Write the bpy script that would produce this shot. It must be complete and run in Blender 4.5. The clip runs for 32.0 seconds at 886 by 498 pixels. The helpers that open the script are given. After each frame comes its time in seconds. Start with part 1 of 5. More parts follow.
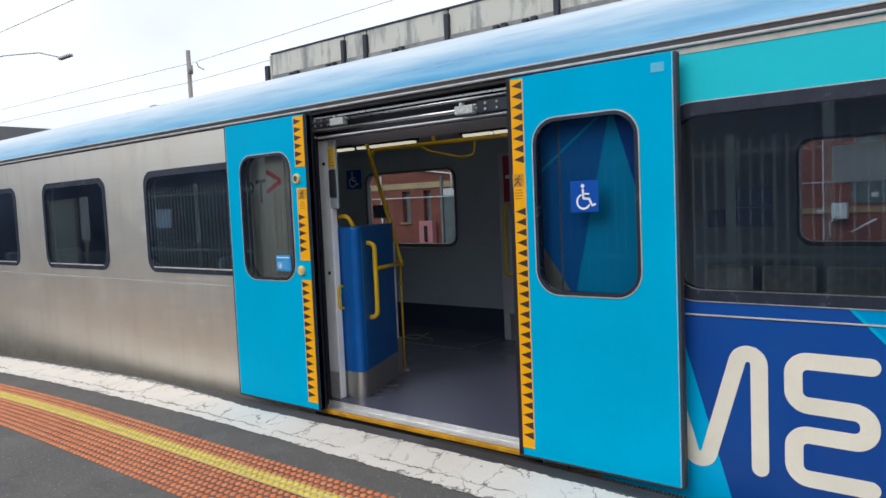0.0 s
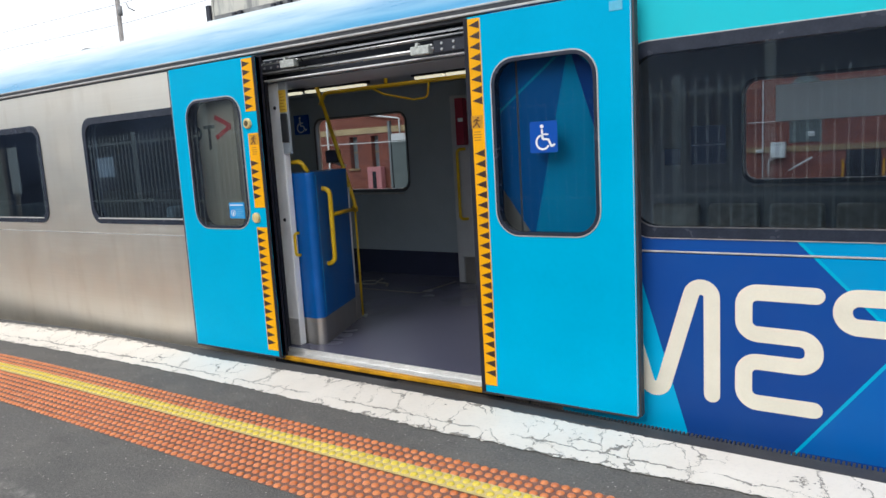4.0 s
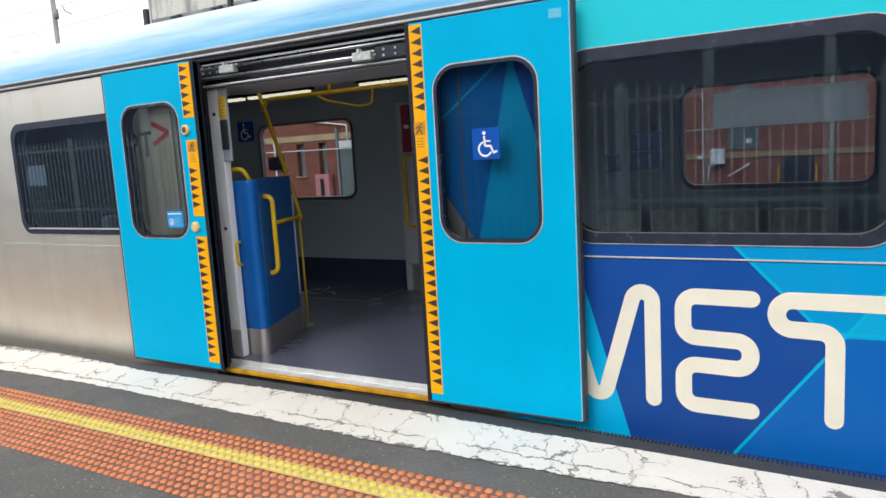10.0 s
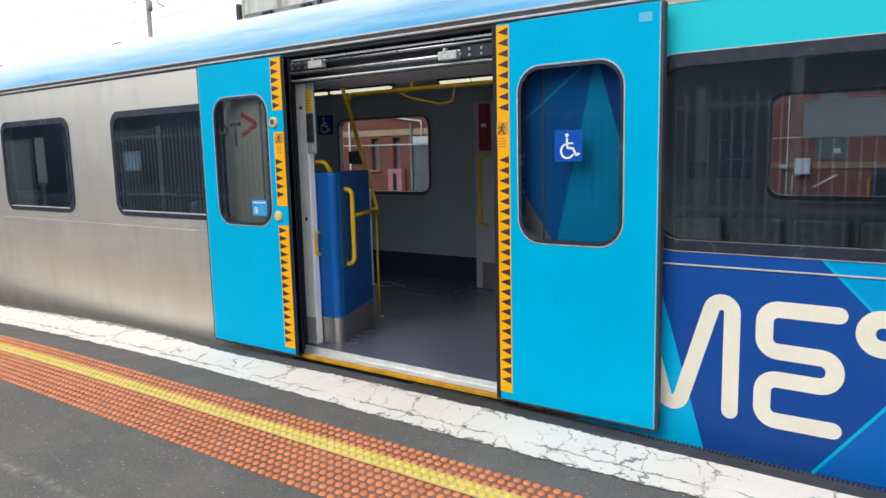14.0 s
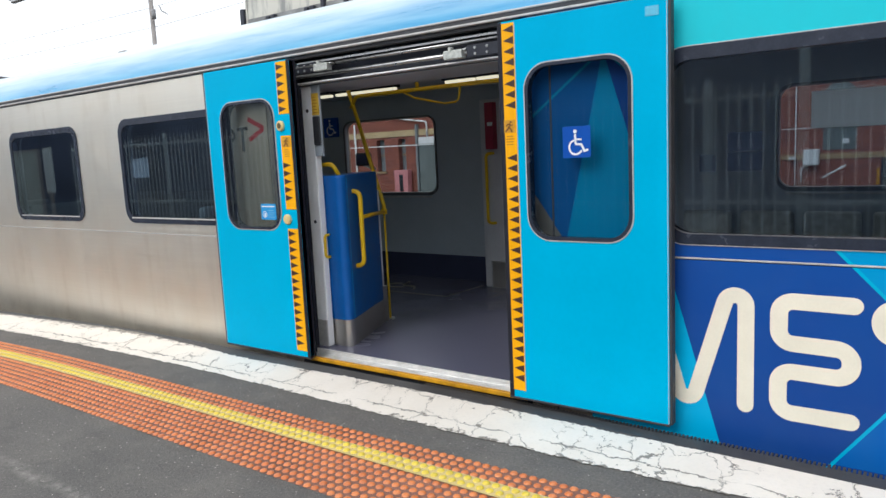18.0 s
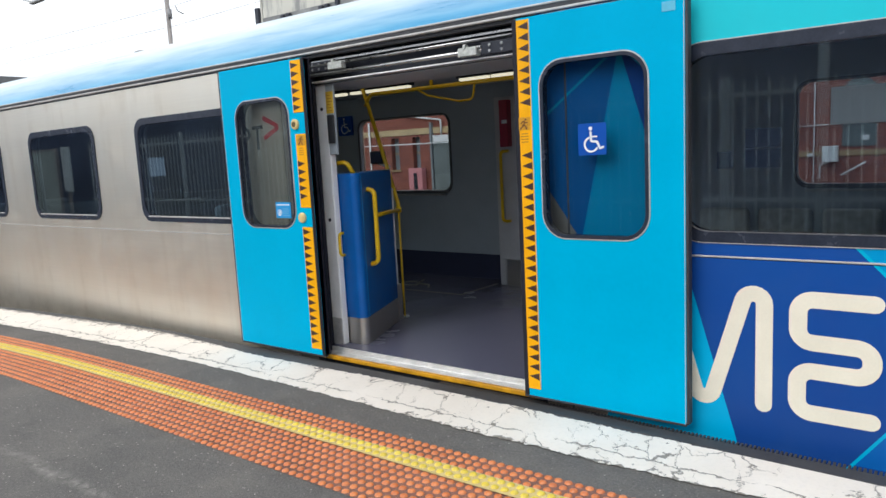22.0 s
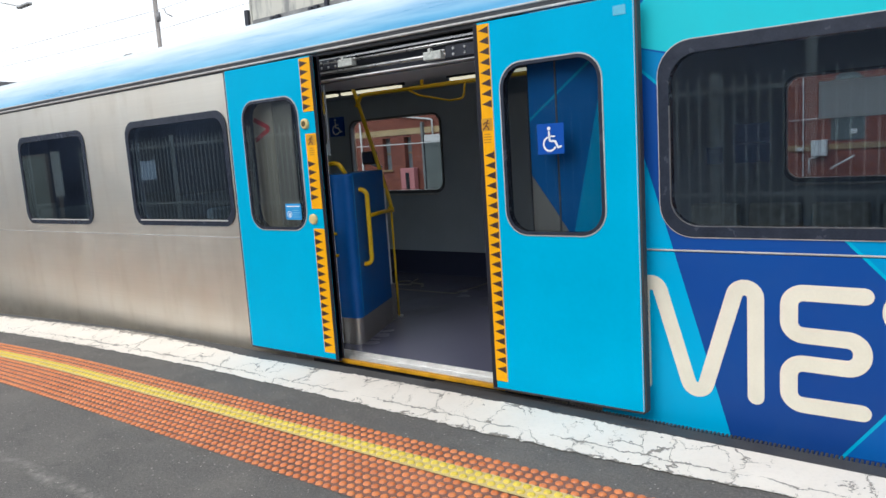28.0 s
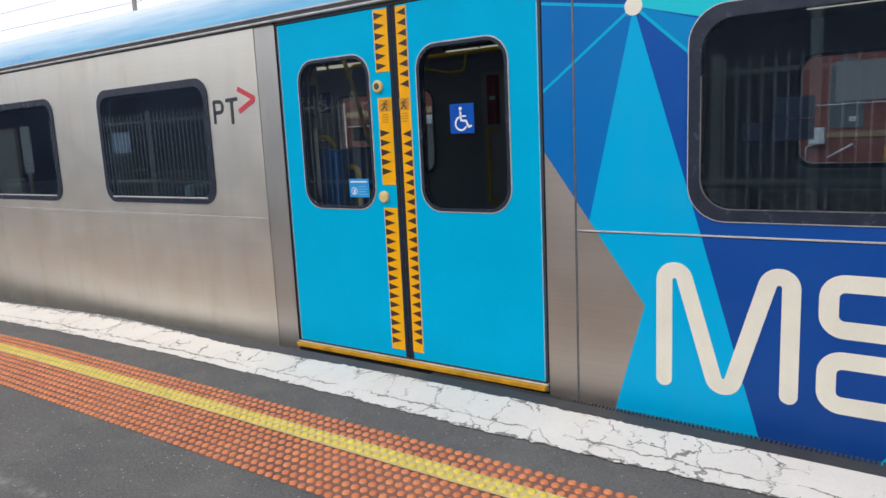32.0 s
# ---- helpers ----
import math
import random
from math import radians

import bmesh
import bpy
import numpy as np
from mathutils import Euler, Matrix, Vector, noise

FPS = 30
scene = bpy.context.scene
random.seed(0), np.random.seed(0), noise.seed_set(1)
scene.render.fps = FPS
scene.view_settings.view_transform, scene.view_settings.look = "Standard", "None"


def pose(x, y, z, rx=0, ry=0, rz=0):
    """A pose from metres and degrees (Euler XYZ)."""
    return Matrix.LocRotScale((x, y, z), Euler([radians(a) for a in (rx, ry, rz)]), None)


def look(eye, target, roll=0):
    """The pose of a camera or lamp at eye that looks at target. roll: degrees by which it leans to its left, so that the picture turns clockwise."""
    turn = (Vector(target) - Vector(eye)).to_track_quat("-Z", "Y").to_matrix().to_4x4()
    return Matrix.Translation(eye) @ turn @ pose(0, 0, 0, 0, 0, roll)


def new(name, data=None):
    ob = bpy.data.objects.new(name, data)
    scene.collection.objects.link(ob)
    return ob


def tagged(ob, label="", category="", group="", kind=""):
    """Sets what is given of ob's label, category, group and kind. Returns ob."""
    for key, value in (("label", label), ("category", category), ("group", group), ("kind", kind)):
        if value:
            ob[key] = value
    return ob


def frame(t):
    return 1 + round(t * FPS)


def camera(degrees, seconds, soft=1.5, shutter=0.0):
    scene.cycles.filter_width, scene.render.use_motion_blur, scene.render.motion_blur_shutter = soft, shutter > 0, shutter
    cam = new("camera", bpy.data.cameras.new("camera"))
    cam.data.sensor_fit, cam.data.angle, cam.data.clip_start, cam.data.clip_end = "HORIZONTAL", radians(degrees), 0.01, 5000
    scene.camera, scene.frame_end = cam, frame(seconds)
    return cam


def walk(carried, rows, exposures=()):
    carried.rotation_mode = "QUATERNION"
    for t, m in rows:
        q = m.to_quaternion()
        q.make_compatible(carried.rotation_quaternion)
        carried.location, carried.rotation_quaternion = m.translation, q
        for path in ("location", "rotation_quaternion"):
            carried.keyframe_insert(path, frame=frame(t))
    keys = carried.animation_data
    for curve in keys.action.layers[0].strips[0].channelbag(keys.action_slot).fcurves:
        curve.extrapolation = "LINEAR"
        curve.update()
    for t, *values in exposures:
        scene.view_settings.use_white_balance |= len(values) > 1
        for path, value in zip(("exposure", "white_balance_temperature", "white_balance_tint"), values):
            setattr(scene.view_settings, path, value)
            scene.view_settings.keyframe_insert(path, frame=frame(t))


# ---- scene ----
cam = camera(64.0, 32.0)
PATH = [
    (0, (3.052, -3.459, 1.501), (1.81, -1.897, 1.373), -2.5),
    (0.5, (2.969, -3.531, 1.509), (1.777, -1.936, 1.323), -2.5),
    (1, (2.937, -3.514, 1.498), (1.84, -1.863, 1.232), -0.9),
    (1.5, (2.939, -3.533, 1.495), (1.763, -1.938, 1.226), -1.4),
    (2, (2.946, -3.535, 1.487), (1.761, -1.95, 1.202), -2.8),
    (2.5, (2.958, -3.544, 1.485), (1.77, -1.962, 1.192), -2.7),
    (3, (2.974, -3.526, 1.477), (1.822, -1.92, 1.17), -2.8),
    (3.5, (2.986, -3.518, 1.488), (1.852, -1.897, 1.192), -3.2),
    (5.5, (3.004, -3.505, 1.482), (1.924, -1.845, 1.205), -3.2),
    (6, (3.018, -3.507, 1.486), (1.929, -1.852, 1.21), -2.9),
    (6.5, (3.017, -3.513, 1.476), (1.937, -1.857, 1.177), -2.7),
    (7, (3.013, -3.499, 1.473), (1.94, -1.831, 1.208), -2.4),
    (7.5, (3.018, -3.499, 1.491), (1.936, -1.832, 1.261), -3.7),
    (8, (3.026, -3.495, 1.484), (1.953, -1.823, 1.253), -3.8),
    (8.5, (3.019, -3.469, 1.482), (2.076, -1.731, 1.185), -3.6),
    (9, (3.012, -3.452, 1.457), (2.173, -1.671, 1.105), -1.2),
    (9.5, (3.015, -3.465, 1.481), (2.072, -1.725, 1.197), -3.0),
    (10, (3.01, -3.463, 1.482), (2.008, -1.754, 1.208), -3.4),
    (10.5, (2.997, -3.484, 1.485), (1.931, -1.813, 1.215), -3.1),
    (11, (2.99, -3.488, 1.487), (1.906, -1.83, 1.211), -3.3),
    (11.5, (2.98, -3.499, 1.483), (1.877, -1.855, 1.206), -3.1),
    (12, (2.976, -3.505, 1.486), (1.87, -1.862, 1.213), -2.0),
    (12.5, (2.979, -3.522, 1.491), (1.862, -1.894, 1.175), -2.0),
    (13, (2.961, -3.514, 1.48), (1.84, -1.891, 1.149), -1.9),
    (13.5, (2.978, -3.526, 1.494), (1.821, -1.918, 1.216), -1.4),
    (15.5, (2.972, -3.546, 1.492), (1.835, -1.921, 1.227), -1.9),
    (16, (2.963, -3.537, 1.492), (1.835, -1.907, 1.229), -2.1),
    (16.5, (2.958, -3.534, 1.491), (1.81, -1.919, 1.224), -2.2),
    (17, (2.956, -3.542, 1.489), (1.798, -1.933, 1.224), -2.4),
    (17.5, (2.962, -3.544, 1.485), (1.799, -1.94, 1.21), -2.9),
    (18, (2.963, -3.543, 1.49), (1.791, -1.945, 1.218), -2.8),
    (18.5, (2.967, -3.527, 1.488), (1.799, -1.926, 1.225), -3.1),
    (19, (2.962, -3.534, 1.483), (1.779, -1.946, 1.203), -2.5),
    (19.5, (2.956, -3.53, 1.485), (1.781, -1.937, 1.198), -2.6),
    (20, (2.952, -3.528, 1.487), (1.777, -1.935, 1.2), -2.8),
    (20.5, (2.957, -3.529, 1.488), (1.776, -1.94, 1.207), -2.8),
    (21, (2.958, -3.536, 1.483), (1.762, -1.959, 1.195), -2.7),
    (21.5, (2.954, -3.534, 1.484), (1.752, -1.959, 1.204), -2.9),
    (22, (2.955, -3.534, 1.488), (1.751, -1.961, 1.213), -3.0),
    (22.5, (2.957, -3.54, 1.49), (1.746, -1.973, 1.211), -3.1),
    (23, (2.956, -3.538, 1.487), (1.75, -1.967, 1.207), -3.4),
    (23.5, (2.954, -3.531, 1.487), (1.758, -1.952, 1.206), -3.3),
    (24, (2.952, -3.526, 1.484), (1.755, -1.951, 1.19), -3.4),
    (24.5, (2.956, -3.539, 1.49), (1.745, -1.975, 1.197), -3.4),
    (25, (2.95, -3.537, 1.481), (1.752, -1.966, 1.168), -3.2),
    (25.5, (2.945, -3.532, 1.482), (1.766, -1.947, 1.167), -3.4),
    (27.5, (2.96, -3.533, 1.485), (1.802, -1.931, 1.179), -3.3),
    (28, (2.964, -3.546, 1.488), (1.775, -1.961, 1.21), -3.8),
    (28.5, (2.964, -3.541, 1.486), (1.78, -1.957, 1.19), -3.9),
    (29, (2.961, -3.548, 1.49), (1.749, -1.982, 1.211), -3.5),
    (29.5, (2.962, -3.554, 1.485), (1.729, -2.003, 1.214), -3.3),
    (30, (2.958, -3.548, 1.483), (1.716, -2.004, 1.208), -2.7),
    (30.5, (2.941, -3.541, 1.48), (1.723, -1.982, 1.19), -2.4),
    (31, (2.917, -3.523, 1.472), (1.7, -1.964, 1.177), -2.1),
    (31.5, (2.855, -3.523, 1.488), (1.647, -1.959, 1.18), -2.3),
    (32, (2.66, -3.353, 1.428), (1.522, -1.74, 1.107), -2.7),
]
walk(cam, [(t, look(eye, target, roll)) for t, eye, target, roll in PATH],
     exposures=[(0, -0.36, 6250, 11), (0.5, -0.34, 6250, 11), (1, -0.02, 6400, 10), (3, -0.06, 6400, 10), (6, 0.03, 6400, 10), (8, 0.0, 6400, 10), (9, 0.09, 6450, 10), (10, 0.05, 6450, 10), (13, 0.01, 6400, 10),
                (19, -0.01, 6400, 10), (25, -0.05, 6400, 10), (28, -0.04, 6400, 10), (29.5, -0.3, 6350, 12), (30.5, -0.41, 6300, 14), (32, -0.3, 6300, 13)])


# ---- light ----
world = bpy.data.worlds.new("overcast_sky")
scene.world = world
world.use_nodes = True
wn, wl = world.node_tree.nodes, world.node_tree.links
wn.clear()
SUN_EL, SUN_AZ = radians(39), radians(190)
sky = wn.new("ShaderNodeTexSky")
sky.sky_type, sky.sun_disc, sky.sun_elevation, sky.sun_rotation = "NISHITA", False, SUN_EL, SUN_AZ
sky_dim = wn.new("ShaderNodeMix")
sky_dim.data_type, sky_dim.blend_type = "RGBA", "MULTIPLY"
sky_dim.inputs[0].default_value = 1.0
sky_dim.inputs[7].default_value = (0.1, 0.1, 0.1, 1)
wl.new(sky.outputs[0], sky_dim.inputs[6])
cloud_pos = wn.new("ShaderNodeTexCoord")
cloud_noise = wn.new("ShaderNodeTexNoise")
cloud_noise.inputs["Scale"].default_value = 2.6
cloud_noise.inputs["Detail"].default_value = 5.0
wl.new(cloud_pos.outputs["Generated"], cloud_noise.inputs["Vector"])
cloud_tone = wn.new("ShaderNodeValToRGB")
cloud_tone.color_ramp.elements[0].position, cloud_tone.color_ramp.elements[0].color = 0.3, (0.8, 0.84, 0.9, 1)
cloud_tone.color_ramp.elements[1].position, cloud_tone.color_ramp.elements[1].color = 0.52, (0.97, 0.99, 1.0, 1)
wl.new(cloud_noise.outputs[0], cloud_tone.inputs[0])
cloud_mix = wn.new("ShaderNodeMix")
cloud_mix.data_type = "RGBA"
cloud_mix.inputs[0].default_value = 0.9
wl.new(sky_dim.outputs[2], cloud_mix.inputs[6])
wl.new(cloud_tone.outputs[0], cloud_mix.inputs[7])
back = wn.new("ShaderNodeBackground")
back.inputs[1].default_value = 1.55
wl.new(cloud_mix.outputs[2], back.inputs[0])
wout = wn.new("ShaderNodeOutputWorld")
wl.new(back.outputs[0], wout.inputs[0])

sun_data = bpy.data.lights.new("veiled_sun", "SUN")
sun_data.energy, sun_data.angle, sun_data.color = 1.5, radians(35), (1.0, 0.98, 0.95)
sun_lamp = new("veiled_sun", sun_data)
sun_lamp.matrix_world = look((-2, -11, 9), (0, 0, 0))
scene.view_settings.exposure = 0.0


# ---- materials ----
def node_mat(name, color=(0.5, 0.5, 0.5), rough=0.5, metal=0.0, **extra):
    m = bpy.data.materials.new(name)
    m.use_nodes = True
    b = m.node_tree.nodes["Principled BSDF"]
    b.inputs["Base Color"].default_value = (*color, 1)
    b.inputs["Roughness"].default_value = rough
    b.inputs["Metallic"].default_value = metal
    for key, value in extra.items():
        b.inputs[key.replace("_", " ")].default_value = value
    return m


def bsdf(m):
    return m.node_tree.nodes["Principled BSDF"]


def add(m, kind, **ins):
    n = m.node_tree.nodes.new(kind)
    for key, value in ins.items():
        n.inputs[key.replace("_", " ")].default_value = value
    return n


def wire(m, a, b):
    m.node_tree.links.new(a, b)


def place_vec(m, scale=(1, 1, 1), turn=(0, 0, 0)):
    co = add(m, "ShaderNodeTexCoord")
    mp = add(m, "ShaderNodeMapping")
    mp.inputs["Scale"].default_value = scale
    mp.inputs["Rotation"].default_value = turn
    wire(m, co.outputs["Object"], mp.inputs[0])
    return mp.outputs[0]


def noise_out(m, scale, detail=4.0, vec=None, rough=0.55):
    n = add(m, "ShaderNodeTexNoise", Scale=scale, Detail=detail, Roughness=rough)
    wire(m, vec if vec is not None else place_vec(m), n.inputs["Vector"])
    return n.outputs[0]


def span(m, src, a, b, lo=0.0, hi=1.0):
    r = add(m, "ShaderNodeMapRange")
    for i, v in enumerate((a, b, lo, hi)):
        r.inputs[i + 1].default_value = v
    wire(m, src, r.inputs[0])
    return r.outputs[0]


def mix(m, fac, a, b, blend="MIX"):
    n = add(m, "ShaderNodeMix")
    n.data_type, n.blend_type = "RGBA", blend
    for slot, v in ((0, fac), (6, a), (7, b)):
        if isinstance(v, (int, float)):
            n.inputs[slot].default_value = v
        elif isinstance(v, tuple):
            n.inputs[slot].default_value = (*v, 1)
        else:
            wire(m, v, n.inputs[slot])
    return n.outputs[2]


def maths(m, op, a, b=0.0):
    n = add(m, "ShaderNodeMath")
    n.operation = op
    for i, v in enumerate((a, b)):
        if isinstance(v, (int, float)):
            n.inputs[i].default_value = v
        else:
            wire(m, v, n.inputs[i])
    return n.outputs[0]


def bump(m, height, strength=0.2, distance=0.005):
    b = add(m, "ShaderNodeBump", Strength=strength, Distance=distance)
    wire(m, height, b.inputs["Height"])
    wire(m, b.outputs[0], bsdf(m).inputs["Normal"])


def worn(name, color, rough=0.5, metal=0.0, vary=0.12, scale=6.0, fine=90.0, relief=0.08, **extra):
    """A surface with uneven tone at two scales, uneven gloss and fine relief."""
    m = node_mat(name, color, rough, metal, **extra)
    big, small = noise_out(m, scale), noise_out(m, fine, 3.0)
    tone = maths(m, "ADD", span(m, big, 0.3, 0.7, 1 - vary, 1 + vary * 0.6), span(m, small, 0.3, 0.7, -vary * 0.35, vary * 0.35))
    grey = add(m, "ShaderNodeCombineColor")
    for i in range(3):
        wire(m, tone, grey.inputs[i])
    wire(m, mix(m, 1.0, color, grey.outputs[0], "MULTIPLY"), bsdf(m).inputs["Base Color"])
    wire(m, span(m, big, 0.3, 0.7, rough * 0.85, min(1, rough * 1.2)), bsdf(m).inputs["Roughness"])
    bump(m, small, relief, 0.002)
    return m


def glass(name, tint, rough=0.0, gloss=0.04):
    """A thin tinted pane: clear where it is seen through, and mirroring by Fresnel."""
    m = bpy.data.materials.new(name)
    m.use_nodes = True
    nt = m.node_tree
    nt.nodes.remove(nt.nodes["Principled BSDF"])
    clear = nt.nodes.new("ShaderNodeBsdfTransparent")
    clear.inputs[0].default_value = (*tint, 1)
    shiny = nt.nodes.new("ShaderNodeBsdfGlossy")
    shiny.inputs["Roughness"].default_value = rough
    facing = nt.nodes.new("ShaderNodeLayerWeight")
    facing.inputs[0].default_value = 0.5
    power = nt.nodes.new("ShaderNodeMath")
    power.operation = "POWER"
    power.inputs[1].default_value = 5.0
    nt.links.new(facing.outputs["Facing"], power.inputs[0])
    fres = nt.nodes.new("ShaderNodeMath")
    fres.operation = "MULTIPLY_ADD"
    fres.inputs[1].default_value = 0.9
    fres.inputs[2].default_value = gloss
    nt.links.new(power.outputs[0], fres.inputs[0])
    both = nt.nodes.new("ShaderNodeMixShader")
    nt.links.new(fres.outputs[0], both.inputs[0])
    nt.links.new(clear.outputs[0], both.inputs[1])
    nt.links.new(shiny.outputs[0], both.inputs[2])
    nt.links.new(both.outputs[0], nt.nodes["Material Output"].inputs[0])
    return m


def steel_mat(name, color, rough, grain):
    m = node_mat(name, color, rough, 0.88)
    streak = noise_out(m, 1.0, 6.0, place_vec(m, grain))
    cloud = noise_out(m, 1.3, 5.0, place_vec(m, (1.6, 1, 0.5)))
    dirt = noise_out(m, 5.0, 6.0, place_vec(m, (0.6, 1, 0.9)))
    sep = add(m, "ShaderNodeSeparateXYZ")
    co = add(m, "ShaderNodeTexCoord")
    wire(m, co.outputs["Object"], sep.inputs[0])
    grime = maths(m, "MULTIPLY", span(m, sep.outputs[2], 0.14, -0.1, 0.0, 0.45), span(m, dirt, 0.35, 0.65, 0.4, 1.0))
    c1 = mix(m, span(m, streak, 0.3, 0.7), tuple(c * 0.965 for c in color), tuple(min(1, c * 1.02) for c in color))
    c2 = mix(m, span(m, cloud, 0.35, 0.7, 0.0, 0.4), c1, tuple(c * t for c, t in zip(color, (0.9, 0.84, 0.78))))
    drip = noise_out(m, 1.0, 5.0, place_vec(m, (5.0, 1, 0.7)))
    stain = maths(m, "MULTIPLY", span(m, drip, 0.5, 0.72, 0.0, 0.32), span(m, dirt, 0.4, 0.62, 0.25, 1.0))
    c3 = mix(m, grime, mix(m, stain, c2, tuple(c * t for c, t in zip(color, (0.66, 0.6, 0.53)))), (0.2, 0.165, 0.13))
    wire(m, c3, bsdf(m).inputs["Base Color"])
    wire(m, maths(m, "ADD", span(m, streak, 0.3, 0.7, rough * 0.94, rough * 1.05), span(m, dirt, 0.4, 0.8, 0, 0.12)), bsdf(m).inputs["Roughness"])
    bump(m, streak, 0.025, 0.002)
    return m


STEEL = steel_mat("brushed_stainless", (0.815, 0.773, 0.69), 0.37, (1.2, 1, 60))
STEEL_UP = steel_mat("brushed_stainless_upright", (0.56, 0.54, 0.51), 0.36, (70, 1, 1.2))
DARK_METAL = worn("dark_anodised_metal", (0.035, 0.038, 0.05), 0.45, 0.5, 0.25, 8)
SEAL_BLACK = worn("matt_black_seal", (0.014, 0.015, 0.024), 0.6, 0, 0.2, 12, Specular_IOR_Level=0.25)
BLACK_RUBBER = worn("black_rubber", (0.038, 0.039, 0.045), 0.55, 0, 0.3, 12)
FRAME_BLACK = worn("window_frame_black", (0.028, 0.034, 0.052), 0.24, 0, 0.25, 10, Specular_IOR_Level=0.4)
RAIL_STEEL = worn("machined_rail_steel", (0.5, 0.5, 0.5), 0.3, 1.0, 0.15, 20)
ALU = worn("ribbed_aluminium", (0.88, 0.87, 0.85), 0.38, 0.75, 0.15, 10)
TRIM_GREY = worn("light_grey_moulding", (0.5, 0.49, 0.48), 0.5, 0.2, 0.2, 14)
YELLOW = worn("warning_yellow", (0.9, 0.42, 0.002), 0.42, 0, 0.08, 7, Specular_IOR_Level=0.2)
BROWN_BLACK = worn("warning_brown_black", (0.045, 0.02, 0.016), 0.45, 0, 0.2, 30)
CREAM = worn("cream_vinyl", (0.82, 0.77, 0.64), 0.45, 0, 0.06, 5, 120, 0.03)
SIGN_BLUE = worn("sign_blue", (0.002, 0.075, 0.4), 0.45, 0, 0.05, 10, Specular_IOR_Level=0.2)
SIGN_WHITE = worn("sign_white", (0.82, 0.84, 0.86), 0.4, 0, 0.04, 10)
STICKER_BLUE = worn("sticker_blue", (0.02, 0.3, 0.66), 0.35, 0, 0.06, 15)
SIGN_TEXT = worn("sign_brown_print", (0.42, 0.19, 0.012), 0.5, 0, 0.1, 30)
FIGURE_BROWN = worn("sign_figure_brown", (0.17, 0.065, 0.012), 0.5, 0, 0.1, 30)
NOTICE_YELLOW = worn("notice_yellow", (0.7, 0.45, 0.05), 0.5, 0, 0.1, 30)
BUTTON = worn("button_cream_plastic", (0.72, 0.55, 0.24), 0.38, 0, 0.1, 30)
BUTTON_DARK = worn("button_dark", (0.1, 0.07, 0.02), 0.4, 0, 0.2, 30)
PALE_PATCH = worn("pale_blue_label", (0.3, 0.58, 0.74), 0.5, 0, 0.1, 30)
LOGO_GREY = worn("vinyl_dark_grey", (0.035, 0.038, 0.045), 0.5, 0, 0.1, 20)
LOGO_RED = worn("vinyl_coral_red", (0.55, 0.045, 0.06), 0.5, 0, 0.1, 20)
GLASS = glass("tinted_carriage_glass", (0.73, 0.775, 0.815), 0.0, 0.052)
DOOR_GLASS = glass("tinted_door_glass", (0.71, 0.745, 0.765), 0.0, 0.014)
# Same glass, left side: tint and mirroring changed to imitate reflections and dim interior.
LEFT_DOOR_GLASS = glass("left_leaf_glass_extra_mirror", (0.75, 0.765, 0.75), 0.0, 0.075)
LEFT_GLASS = glass("left_window_glass_dimmed", (0.57, 0.635, 0.685), 0.0, 0.11)
FAR_GLASS = glass("far_side_glass", (0.7, 0.735, 0.75), 0.0, 0.03)
WINDOW_PATCH_BLUE = worn("window_patch_blue", (0.012, 0.019, 0.04), 0.6, 0, 0.2, 8)
FAR_FRAME = worn("dark_grey_window_moulding", (0.11, 0.12, 0.135), 0.4, 0, 0.15, 8)
PARTITION_BLUE = worn("partition_blue", (0.0, 0.11, 0.42), 0.36, 0, 0.12, 5)
HANDRAIL = worn("handrail_yellow", (0.78, 0.5, 0.012), 0.32, 0, 0.1, 9)
LINING = worn("grey_wall_lining", (0.37, 0.42, 0.47), 0.5, 0, 0.06, 4)
LINING_DARK = worn("dark_skirting_vinyl", (0.032, 0.037, 0.08), 0.5, 0, 0.15, 6)
POST_WHITE = worn("white_post_laminate", (0.88, 0.89, 0.9), 0.42, 0, 0.06, 6)
# Post grey darkened by colour for the dim far side of the vestibule.
POST_DIM = worn("post_laminate_dimmed", (0.5, 0.51, 0.535), 0.5, 0, 0.08, 6)
POST_GREY = worn("pale_grey_post", (0.75, 0.765, 0.785), 0.42, 0, 0.08, 6)
CEILING = worn("ceiling_panel_grey", (0.42, 0.445, 0.48), 0.45, 0, 0.06, 3)
FLOOR_VINYL = worn("speckled_floor_vinyl", (0.11, 0.111, 0.162), 0.24, 0, 0.03, 1.2, 260, 0.03)
SEAT_GREY = worn("seat_moquette_grey", (0.46, 0.49, 0.46), 0.8, 0, 0.2, 20)
RED_BOX = worn("emergency_red", (0.28, 0.014, 0.04), 0.4, 0, 0.1, 10)
BLACK_PLASTIC = worn("black_plastic", (0.03, 0.032, 0.037), 0.4, 0, 0.2, 15)
TUBE_LIGHT = node_mat("ceiling_light_diffuser", (0.9, 0.88, 0.8), 0.5)
bsdf(TUBE_LIGHT).inputs["Emission Color"].default_value = (1.0, 0.94, 0.7, 1)
bsdf(TUBE_LIGHT).inputs["Emission Strength"].default_value = 0.75

DOOR_CYAN = worn("door_cyan_paint", (0.0, 0.405, 0.67), 0.45, 0, 0.05, 2.2, 40, 0.02, Specular_IOR_Level=0.05)


